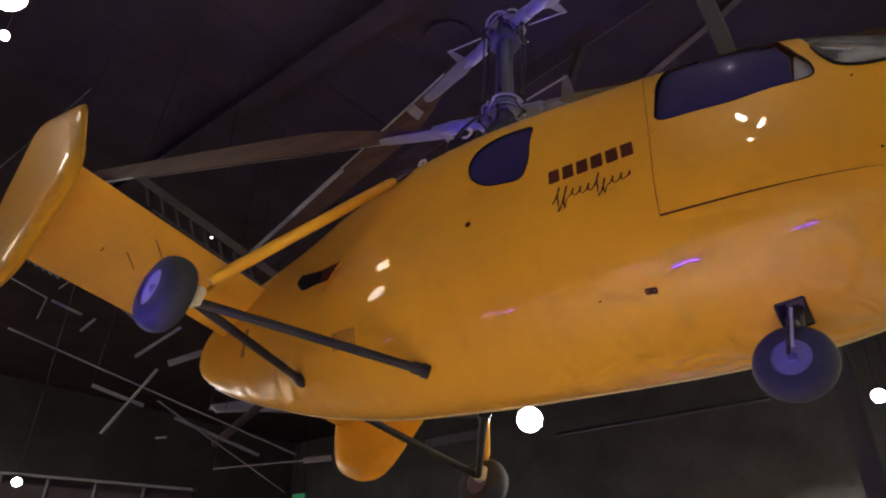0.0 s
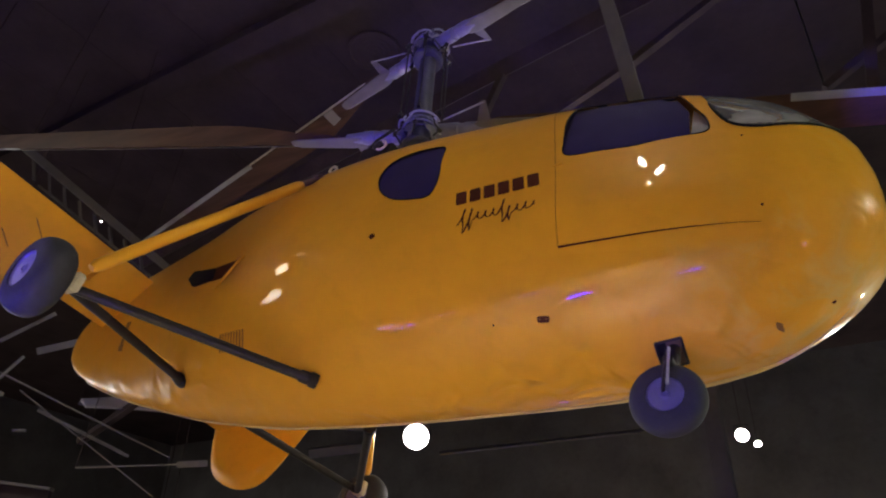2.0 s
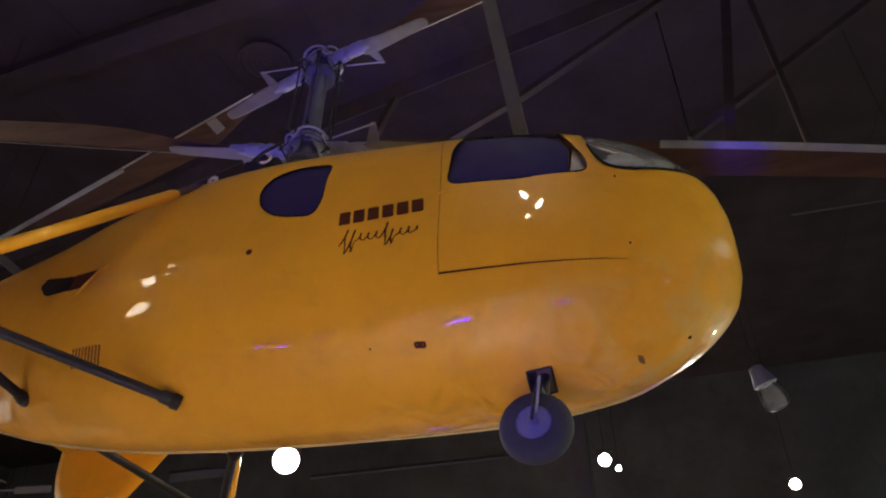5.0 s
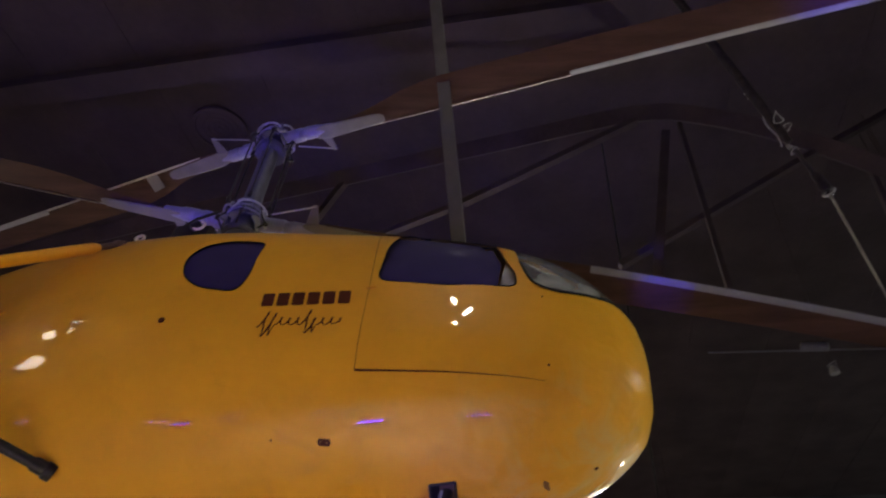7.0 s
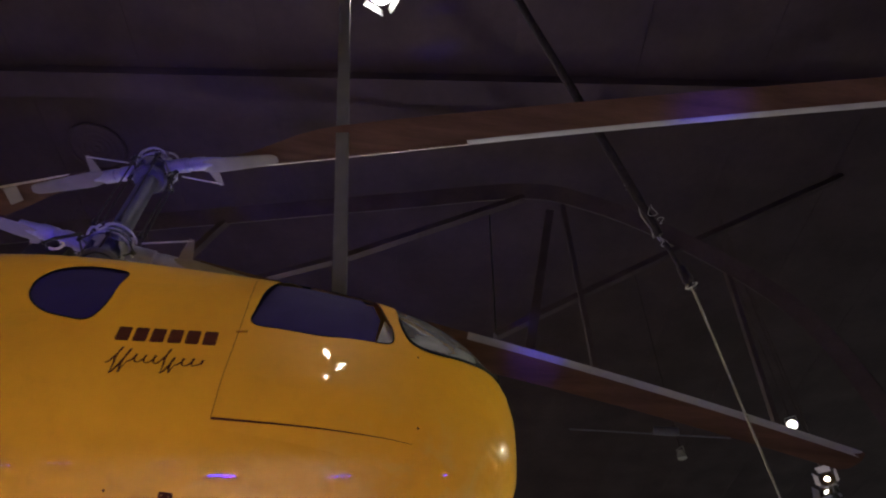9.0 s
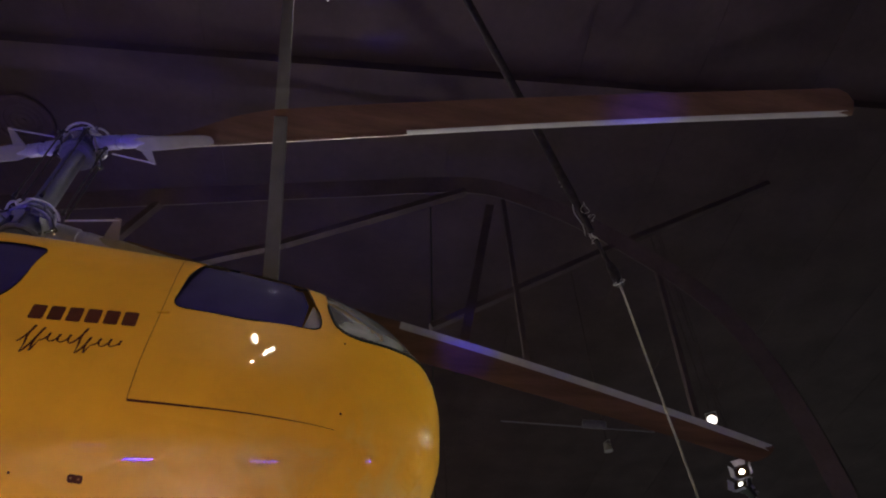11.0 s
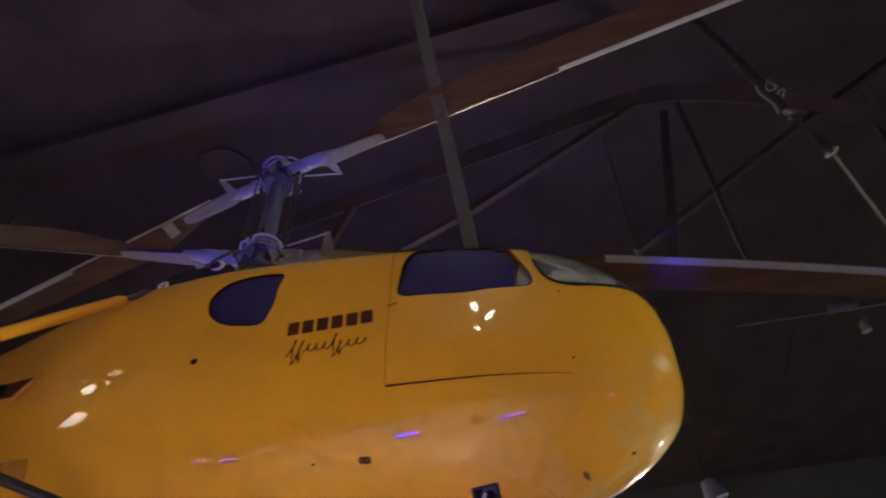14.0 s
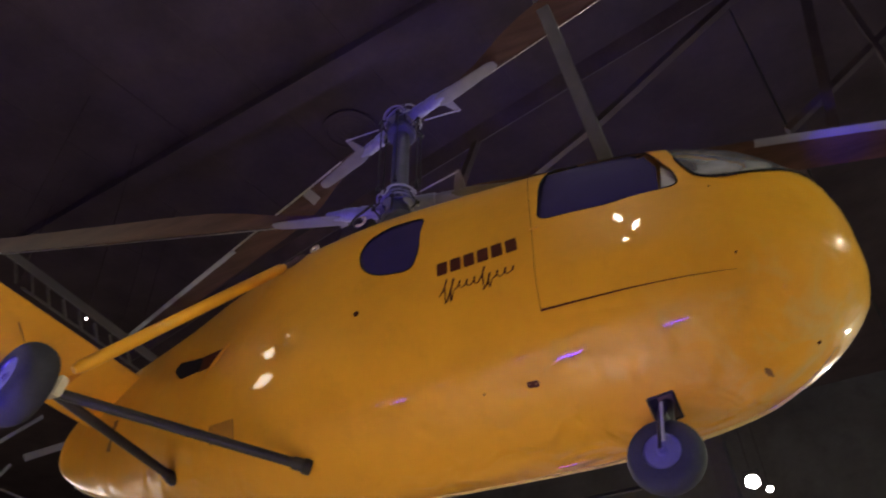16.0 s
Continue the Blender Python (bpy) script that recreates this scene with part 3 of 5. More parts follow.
# doors: sill gap, rear gap and hinge round each panel
for side in (-1, 1):
    door = DOORS[side]
    bm = bmesh.new()
    n = 24
    strip = []
    for i in range(n + 1):
        x = 2.066 + 1.05 * i / n
        hgt = 0.0065 * (1 - 0.85 * i / n)
        z = sill(x) - 0.004
        strip.append([bm.verts.new(skin(x, z + s * hgt, side, 0.0045)) for s in (-1, 1)])
    for a, b in zip(strip, strip[1:]):
        bm.faces.new((a[0], b[0], b[1], a[1]))
    part("sill_gap", bm, INK, door, "dark gap under the door")
    bm = bmesh.new()
    strip = []
    for i in range(21):
        z = 0.895 + 1.4 * i / 20
        strip.append([bm.verts.new(skin(door_rear(z) - 0.001 + s * 0.0018, z, side, 0.0042)) for s in (-1, 1)])
    for a, b in zip(strip, strip[1:]):
        bm.faces.new((a[0], b[0], b[1], a[1]))
    part("rear_gap", bm, INK, door)
    bm = bmesh.new()
    tube(bm, [skin(1.99, 1.485, side, 0.010), skin(2.055, 1.50, side, 0.012)], 0.009, 8)
    part("hinge", bm, YELLOW, door, "small yellow door hinge")

# markings: bars in place of the registration, a wavy stroke in place of the maker's script
SWASH = ((0.11, -0.02), (0.10, -0.085), (0.062, 0.0), (0.058, 0.0), (0.062, 0.0), (0.125, 0.0), (0.06, -0.06), (0.058, 0.0), (0.062, 0.0), (0.055, 0.01))
for side in (-1, 1):
    for i in range(6):
        x0, z0 = 1.339 + i * 0.1005, 1.306 + 0.037 * i / 5
        bm = bmesh.new()
        decal(bm, rounded([(x0, z0), (x0 + 0.078, z0 + 0.006), (x0 + 0.054, z0 + 0.122), (x0 - 0.024, z0 + 0.116)], 0.010, 2), side, 0.003, (0.0, 0.5, 1.0), 0.003)
        part("registration_bar", bm, INK, HELI, "dark brown painted bar")
    bm = bmesh.new()
    line = []
    for k, (top, foot) in enumerate(SWASH):
        for q in range(12):
            a = 2 * math.pi * q / 12
            h = foot + (top - foot) * (0.5 - 0.5 * math.cos(a))
            line.append((1.385 + 0.054 * (k + q / 12) + 0.012 * math.sin(a) + 0.10 * h, 1.148 + 0.0018 * k + h))
    ribbon = []
    for (x0, z0), (x1, z1) in zip(line, line[1:]):
        d = Vector((x1 - x0, z1 - z0))
        if d.length < 1e-6:
            continue
        d.normalize()
        w = 0.0028 + 0.0034 * abs(d.y)
        ribbon.append([bm.verts.new(skin(x0 - d.y * w * s, z0 + d.x * w * s, side, 0.003)) for s in (-1, 1)])
    for a, b in zip(ribbon, ribbon[1:]):
        bm.faces.new((a[0], b[0], b[1], a[1]))
    part("script_stroke", bm, INK, HELI, "wavy dark brown painted stroke")

# small fittings on the skin
for side in (-1, 1):
    bm = bmesh.new()
    lathe(bm, [(-0.01, 0.022), (0.006, 0.022), (0.010, 0.014), (0.004, 0.010)], skin(0.70, 1.174, side, 0.0), (0, side, 0), 14)
    part("filler_cap", bm, INK, HELI, "small dark round cap")
    bm = bmesh.new()
    decal(bm, rounded([(1.888, 0.557), (1.960, 0.559), (1.960, 0.585), (1.888, 0.583)], 0.012), side, 0.006)
    fit = part("step_socket", bm, INK, HELI, "dark oval step socket")
    for dx in (0.018, 0.055):
        bm = bmesh.new()
        lathe(bm, [(0.0, 0.006), (0.008, 0.006), (0.009, 0.003)], skin(1.887 + dx, 0.571, side, 0.0), (0, side, -0.6), 10)
        part("socket_ring", bm, LOUVRE, fit)
    # air scoop: shaded mouth and ramp ahead drawn as dark patches, a folded lip
    bm = bmesh.new()
    decal(bm, rounded([(-1.62, 1.37), (-1.58, 1.445), (-1.30, 1.365), (-1.10, 1.33), (-1.06, 1.185), (-1.39, 1.20)], [0.05, 0.05, 0.1, 0.05, 0.05, 0.08]), side, 0.008)
    scoop = part("air_scoop", bm, BLACK, HELI, "black patch for the shaded mouth of the air scoop, with a folded lip")
    bm = bmesh.new()
    decal(bm, rounded([(-1.12, 1.335), (-0.74, 1.315), (-0.86, 1.165), (-1.10, 1.18)], [0.02, 0.01, 0.04, 0.02]), side, 0.006)
    part("scoop_ramp", bm, INK, scoop, "brown patch for the shaded ramp of the scoop")
    bm = bmesh.new()
    tube(bm, [skin(-0.72, 1.34, side, 0.004), skin(-0.76, 1.28, side, 0.016), skin(-0.86, 1.16, side, 0.014), skin(-0.97, 1.06, side, 0.003)], [0.004, 0.012, 0.012, 0.003], 8)
    part("lip", bm, YELLOW, scoop, "folded yellow lip")
    # slot ahead of the tail post, its shade drawn as a brown patch
    bm = bmesh.new()
    decal(bm, rounded([(-2.585, 1.15), (-2.50, 1.14), (-2.45, 0.825), (-2.53, 0.84)], 0.015), side, 0.004)
    part("tail_slot_shade", bm, LOUVRE, HELI, "narrow brown patch for the shaded slot in the tail side")
    # louvres
    for i in range(9):
        x = -0.75 + i * 0.034
        bm = bmesh.new()
        decal(bm, [(x, 0.55), (x + 0.016, 0.545), (x + 0.016, 0.665), (x, 0.675)], side, 0.004, (0.0, 1.0))
        part("louvre", bm, LOUVRE, HELI)
    for x, z, r in ((3.132, 1.069, 0.007), (1.611, 0.553, 0.006), (3.06, 1.582, 0.006), (3.384, 0.797, 0.012))[:4 if side < 0 else 3]:
        bm = bmesh.new()
        lathe(bm, [(-0.004, r), (0.004, r), (0.006, r * 0.5)], skin(x, z, side), (0.2, side, 0), 10)
        part("rivet_head", bm, INK, HELI)
    if side > 0:
        continue
    bm = bmesh.new()
    decal(bm, rounded([(3.100, 0.638), (3.134, 0.645), (3.132, 0.657), (3.100, 0.650)], 0.006, 2), side, 0.006)
    part("chin_socket", bm, LOUVRE, HELI, "small brown square socket on the chin")

# dark control fittings on the roof behind the rotor mast
for side in (-1, 1):
    bm = bmesh.new()
    box(bm, (-0.20, side * 0.36 - 0.05, 2.52), (0.16, side * 0.36 + 0.05, 2.72), 0.02)
    lathe(bm, [(-0.06, 0.035), (-0.05, 0.05), (0.05, 0.05), (0.06, 0.035)], (0.02, side * 0.40, 2.67), (0, 1, 0), 18)
    fit = part("roof_fitting", bm, STEEL, HELI, "dark control fitting on the cabin roof")
    bm = bmesh.new()
    tube(bm, [(0.06 + 0.05 * math.cos(a), side * 0.44, 2.66 + 0.05 * math.sin(a)) for a in [2 * math.pi * k / 14 for k in range(14)]], 0.012, 6, True)
    part("pale_ring", bm, CREAM, fit, "cream painted ring")
    bm = bmesh.new()
    tube(bm, [(-0.18, side * 0.38, 2.66), (-0.10, side * 0.36, 2.86), (0.0, side * 0.30, 3.05)], 0.016, 8)
    part("push_rod", bm, STEEL, fit)

def belly(x, y, drop=0.0):
    zb, zm, zt, w = station(x)
    return Vector((x, y, zm - (zm - zb) * (1 - (abs(y) / w) ** 1.85) ** (1 / 1.85) - drop))


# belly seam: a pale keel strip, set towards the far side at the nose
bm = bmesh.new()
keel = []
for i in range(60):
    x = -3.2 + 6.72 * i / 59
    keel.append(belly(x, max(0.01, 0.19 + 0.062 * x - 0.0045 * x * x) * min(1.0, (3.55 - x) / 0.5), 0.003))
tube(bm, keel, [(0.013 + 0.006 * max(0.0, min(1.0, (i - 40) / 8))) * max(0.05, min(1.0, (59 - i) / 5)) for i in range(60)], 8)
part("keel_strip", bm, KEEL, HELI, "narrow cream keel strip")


# ---- landing gear ----
def wheel(parent, centre, axis, r, w, rim_r, spokes):
    axis = Vector(axis).normalized()
    c = Vector(centre)
    bm = bmesh.new()
    prof = []
    for k in range(13):
        a = math.pi * k / 12
        prof.append((-w / 2 * math.cos(a), rim_r + (r - rim_r) * (math.sin(a) ** 0.6 if 0 < k < 12 else 0)))
    prof = [(-w * 0.30, rim_r * 0.96)] + prof + [(w * 0.30, rim_r * 0.96)]
    lathe(bm, prof, c, axis, 48)
    wh = part("wheel", bm, RUBBER, parent, "worn black rubber tyre on a grey rim")
    bm = bmesh.new()
    lathe(bm, [(-w * 0.42, rim_r * 1.02), (-w * 0.46, rim_r * 0.97), (-w * 0.40, rim_r * 0.86), (-w * 0.30, rim_r * 0.78), (-w * 0.28, rim_r * 0.45), (-w * 0.40, rim_r * 0.36), (-w * 0.46, rim_r * 0.16), (w * 0.46, rim_r * 0.16), (w * 0.40, rim_r * 0.36), (w * 0.28, rim_r * 0.45), (w * 0.30, rim_r * 0.78), (w * 0.40, rim_r * 0.86), (w * 0.46, rim_r * 0.97), (w * 0.42, rim_r * 1.02)], c, axis, 40)
    part("rim", bm, RIMPAINT, wh, "grey enamelled rim")
    u, v = basis(axis)
    for k in range(spokes):
        a = 2 * math.pi * k / spokes
        d = u * math.cos(a) + v * math.sin(a)
        for s in (-1, 1):
            bm = bmesh.new()
            lathe(bm, [(0, 0.015), (0.010, 0.015), (0.014, 0.008)], c + axis * (s * w * 0.28) + d * rim_r * 0.6, axis * s, 8)
            part("wheel_bolt", bm, STEEL, wh)
    return wh


for side in (-1, 1):
    hub = Vector((-0.87, side * 1.87, 0.285))
    inner = Vector((-0.82, side * 1.70, 0.32))
    wheel(HELI, hub, (0.05, 1, side * -0.10), 0.268, 0.235, 0.13, 8)
    for name, a in (("front_strut", (0.20, side * 0.36, 0.33)), ("rear_strut", (-1.29, side * 0.30, 0.43))):
        bm = bmesh.new()
        a = Vector(a)
        tube(bm, [a, a + (inner - a) * 0.06, a + (inner - a) * 0.07, inner], [0.045, 0.045, 0.034, 0.034], 14)
        lathe(bm, [(-0.02, 0.055), (0.03, 0.055), (0.05, 0.035)], a, inner - a, 14)
        part(name, bm, STEEL, HELI, "dark steel tube strut")
    bm = bmesh.new()
    tube(bm, [inner, hub], 0.03, 12)
    box(bm, (-0.86, -0.035, -0.05), (-0.74, 0.035, 0.085), 0.012, Matrix.Translation((0, side * 1.70, 0.33)))
    part("axle_block", bm, CREAM, HELI, "cream axle block")
    top, low = Vector((-0.40, side * 0.62, 2.17)), Vector((-0.76, side * 1.70, 0.44))
    bm = bmesh.new()
    d = (low - top)
    tube(bm, [top + d * 0.06, top + d * 0.09, top + d * 0.95, top + d * 0.98], [0.030, 0.046, 0.046, 0.03], 16)
    leg = part("shock_strut", bm, YELLOW, HELI, "yellow tubular shock strut")
    bm = bmesh.new()
    tube(bm, [top - d * 0.06, top + d * 0.065], 0.026, 12)
    lathe(bm, [(-0.03, 0.035), (0.03, 0.035)], top - d * 0.03, (1, 0, 0), 12)
    part("strut_end", bm, BOOT, leg, "dull brown strut end")
    bm = bmesh.new()
    e = Vector((-0.62, side * 0.28, 2.63))
    tube(bm, [e + Vector((0.042 * math.cos(a), 0, 0.06 + 0.042 * math.sin(a))) for a in [2 * math.pi * k / 16 for k in range(16)]], 0.013, 8, True)
    tube(bm, [e - Vector((0, 0, 0.15)), e + Vector((0, 0, 0.03))], 0.018, 8)
    box(bm, (-0.075, -0.03, -0.09), (0.075, 0.03, -0.055), 0.008, Matrix.Translation(e))
    part("lifting_eye", bm, CREAM, HELI, "cream painted lifting eye on a bracket")

# nose gear
def belly_patch(bm, xa, xb, ya, yb, drop, n=5):
    g = [[bm.verts.new(belly(xa + (xb - xa) * i / n, ya + (yb - ya) * j / n, drop)) for j in range(n + 1)] for i in range(n + 1)]
    for i in range(n):
        for j in range(n):
            bm.faces.new((g[i][j], g[i + 1][j], g[i + 1][j + 1], g[i][j + 1]))
    return bm


# gear well as flat patches: black for its shaded part, brown for the lighter
WELL = part("wheel_well_shade", belly_patch(bmesh.new(), 2.503, 2.553, -0.262, -0.085, 0.004), BLACK, HELI, "flat black patch for the shaded nose gear well")
part("well_lighter_half", belly_patch(bmesh.new(), 2.553, 2.635, -0.262, -0.085, 0.004), BOOT, WELL, "brown patch for the lighter half of the well")
bm = bmesh.new()
for a, b in (((2.50, -0.266), (2.638, -0.266)), ((2.638, -0.266), (2.638, -0.08)), ((2.638, -0.08), (2.50, -0.08)), ((2.50, -0.08), (2.50, -0.266))):
    tube(bm, [belly(a[0] + (b[0] - a[0]) * k / 4, a[1] + (b[1] - a[1]) * k / 4, 0.004) for k in range(5)], 0.008, 6)
part("well_rim", bm, STEEL, WELL, "dark rim of the gear well")
bm = bmesh.new()
tube(bm, [(2.585, -0.2, 0.60), (2.58, -0.2, 0.36)], 0.04, 14)
tube(bm, [(2.58, -0.31, 0.38), (2.58, -0.09, 0.38)], 0.028, 12)
for yy in (-0.31, -0.09):
    tube(bm, [(2.58, yy, 0.38), (2.565, yy, 0.30), (2.56, yy, 0.19)], 0.011, 10)
part("fork", bm, STEEL, HELI, "dark metal nose wheel fork")
bm = bmesh.new()
tube(bm, [(2.590, -0.325, 0.44), (2.586, -0.325, 0.22)], 0.008, 8)
part("brake_rod", bm, HOSE, HELI, "thin pale brake rod")
wheel(HELI, (2.56, -0.2, 0.195), (0, 1, 0), 0.204, 0.15, 0.10, 6)

# ---- tail ----
bm = bmesh.new()
n = 18
rings = []
for y in (-2.40, -1.2, -0.68, -0.67, 0.0, 0.67, 0.68, 1.2, 2.40):
    ring = []
    for k in range(2 * n):
        t = k / n if k < n else (2 * n - k) / n
        c = 0.62 if abs(y) < 0.675 else (1.32 + 0.075 * abs(y) if y < 0 else 1.24)
        th = 0.10 * (2.97 * math.sqrt(max(t, 0)) - 1.26 * t - 3.516 * t * t + 2.843 * t ** 3 - 1.036 * t ** 4) * 0.8
        ring.append(bm.verts.new((-2.60 - c * t, y, 1.66 - 0.43 * t + (th if k < n else -th) * c / 2)))
    rings.append(ring)
for a, b in zip(rings, rings[1:]):
    for k in range(2 * n):
        bm.faces.new((a[k], a[(k + 1) % (2 * n)], b[(k + 1) % (2 * n)], b[k]))
bm.faces.new(rings[0])
bm.faces.new(rings[-1][::-1])
STAB = part("stabilizer", bm, YELLOW, HELI, "yellow horizontal stabilizer with scuffs")
for x, y, a, ln in ((-2.89, -1.31, -0.84, 0.36), (-3.21, -1.42, -0.84, 0.26), (-3.27, -1.69, -0.2, 0.06)):
    bm = bmesh.new()
    zz = 1.66 - 0.43 * (-2.60 - x) / 1.43 - 0.072
    beam(bm, (x - math.cos(a) * ln / 2, y - math.sin(a) * ln / 2, zz + 0.13 * math.cos(a) * ln * -0.5), (x + math.cos(a) * ln / 2, y + math.sin(a) * ln / 2, zz + 0.13 * math.cos(a) * ln), 0.010 if ln < 0.1 else 0.006, 0.01)
    part("scuff", bm, INK if ln < 0.1 else SCRATCH, STAB, "dark scuff mark")
FIN = rounded([(-3.25, 0.47), (-2.92, 0.55), (-2.62, 1.12), (-2.44, 1.62), (-3.30, 2.66), (-4.55, 2.90), (-4.35, 1.9), (-4.20, 1.25), (-3.85, 0.62)], [0.25, 0.2, 0.3, 0.3, 0.08, 0.2, 0.5, 0.4, 0.3], 4)
for side in (-1, 1):
    bm = bmesh.new()
    plate(bm, FIN, 0.17, lambda u, v, w: Vector((u + (0.16 if side > 0 else 0.0), side * (2.44 + 0.10 * (v - 1.64)) + w, v)), ((0.5, 1.0), (0.80, 0.96), (0.86, 0.88), (0.96, 0.45), (1.0, 0.0), (0.96, -0.45), (0.86, -0.88), (0.80, -0.96), (0.5, -1.0)))
    fin = part("tail_fin", bm, YELLOW, HELI, "yellow end fin on the stabilizer")
    bm = bmesh.new()
    for s in (-1, 1):
        beam(bm, (-3.16, side * 2.35 + s * 0.058, 0.56), (-3.17, side * 2.36 + s * 0.058, 0.84), 0.005, 0.004, (0, 1, 0))
        box(bm, (-3.185, side * 2.365 + s * 0.060 - 0.004, 0.87), (-3.145, side * 2.365 + s * 0.060 + 0.004, 0.94))
    part("fin_mark", bm, INK, fin, "small dark mark")

# ---- rotors ----
LOW, UPP = Vector((0.045, 0, 3.30)), Vector((-0.245, 0, 4.82))
AX = (UPP - LOW).normalized()
bm = bmesh.new()
base = LOW - AX * 0.85
tube(bm, [base, LOW - AX * 0.15, LOW + AX * 0.2, LOW + AX * 0.24, UPP - AX * 0.22, UPP - AX * 0.18, UPP + AX * 0.12], [0.16, 0.13, 0.12, 0.095, 0.088, 0.10, 0.095], 24)
part("mast", bm, MAST, HELI, "dark dull metal rotor mast")
u0, v0 = basis(AX)
for k in range(6):
    a = 0.4 + 2 * math.pi * k / 6
    d = u0 * math.cos(a) + v0 * math.sin(a)
    bm = bmesh.new()
    tube(bm, [LOW + AX * 0.15 + d * 0.23, UPP - AX * 0.12 + d * 0.24], 0.0085, 8)
    for q in (LOW + AX * 0.15 + d * 0.23, UPP - AX * 0.12 + d * 0.24):
        lathe(bm, [(-0.03, 0.02), (0.03, 0.02)], q, AX, 8)
    part("control_rod", bm, STEEL, HELI, "thin dark control rod")


def rotor_hub(c, seed, hoses):
    rng = random.Random(seed)
    bm = bmesh.new()
    lathe(bm, [(-0.13, 0.08), (-0.12, 0.115), (-0.06, 0.125), (-0.045, 0.165), (0.045, 0.165), (0.06, 0.13), (0.10, 0.125), (0.11, 0.085), (0.17, 0.075), (0.18, 0.03)], c, AX, 28)
    hub = part("rotor_hub", bm, MAST, HELI, "dull dark metal rotor hub with hose loops")
    for k in range(10):
        a = 2 * math.pi * k / 10
        d = u0 * math.cos(a) + v0 * math.sin(a)
        bm = bmesh.new()
        lathe(bm, [(-0.06, 0.012), (0.07, 0.012), (0.08, 0.006)], c + d * 0.148, AX, 6)
        part("hub_bolt", bm, ALUMINIUM, hub)
    for k in range(5):
        a = 0.5 + 2 * math.pi * k / 5
        d = u0 * math.cos(a) + v0 * math.sin(a)
        t = AX.cross(d)
        bm = bmesh.new()
        plate(bm, [(-0.075, -0.02), (0.075, -0.02), (0.062, -0.13), (0.05, -0.27), (0.022, -0.28), (0.0, -0.17), (-0.05, -0.12)], 0.014, lambda p, q, w: c + d * (0.155 - q * 0.16 + w) + t * p + AX * q)
        part("hub_skirt", bm, PALE, hub, "pale metal skirt plate")
    bm = bmesh.new()
    lathe(bm, [(-0.29, 0.09), (-0.285, 0.15), (-0.26, 0.17), (-0.235, 0.17), (-0.21, 0.15), (-0.205, 0.09)], c, AX, 26)
    part("swashplate", bm, MAST, hub, "dark metal swashplate ring")
    for h, r in ((-0.015, 0.185), (0.085, 0.15)):
        bm = bmesh.new()
        tube(bm, [c + AX * h + (u0 * math.cos(2 * math.pi * k / 30) + v0 * math.sin(2 * math.pi * k / 30)) * r for k in range(30)], 0.011, 8, True)
        part("collar_ring", bm, GRIP, hub, "bright metal collar ring")
    for k in range(6):
        a = 0.15 + 2 * math.pi * k / 6
        d = u0 * math.cos(a) + v0 * math.sin(a)
        t = AX.cross(d)
        bm = bmesh.new()
        tube(bm, [c + d * 0.16 - AX * 0.25, c + d * 0.25 - AX * 0.15 + t * 0.05, c + d * 0.18 + AX * 0.02 + t * 0.02], 0.010, 8)
        lathe(bm, [(-0.02, 0.02), (0.02, 0.02)], c + d * 0.25 - AX * 0.15 + t * 0.05, t, 10)
        part("scissor_link", bm, STEEL, hub, "dark scissor link")
    # thin diagonal stay rods
    for k in range(4):
        a = 0.6 + 2 * math.pi * k / 4
        d, e = u0 * math.cos(a) + v0 * math.sin(a), u0 * math.cos(a + 1.9) + v0 * math.sin(a + 1.9)
        bm = bmesh.new()
        tube(bm, [c + d * 0.20 + AX * 0.10, c + e * 0.27 - AX * 0.16], 0.007, 6)
        part("stay_rod", bm, ALUMINIUM, hub, "thin metal stay rod")
    # pale hoses: flat bows round the hub and long loops that hang beside it
    for k in range(hoses):
        a = 0.3 + 2 * math.pi * k / hoses
        d = u0 * math.cos(a) + v0 * math.sin(a)
        t = AX.cross(d)
        r, lift = rng.uniform(0.09, 0.13), rng.uniform(-0.02, 0.07)
        hang = rng.uniform(0.12, 0.22) if k % 2 else rng.uniform(0.03, 0.06)
        bm = bmesh.new()
        tube(bm, [c + AX * (lift + (0.05 if k % 2 else 0.0) - hang * math.sin(b) ** 2 * (1.0 if k % 2 else -1.0)) + d * (0.17 + 0.05 * math.sin(b)) + t * (r * math.cos(b) * (0.6 if k % 2 else 1.2)) for b in [math.pi * j / 18 for j in range(19)]], 0.0115, 8)
        part("hose_loop", bm, HOSE, hub, "pale curved hose")
    return hub


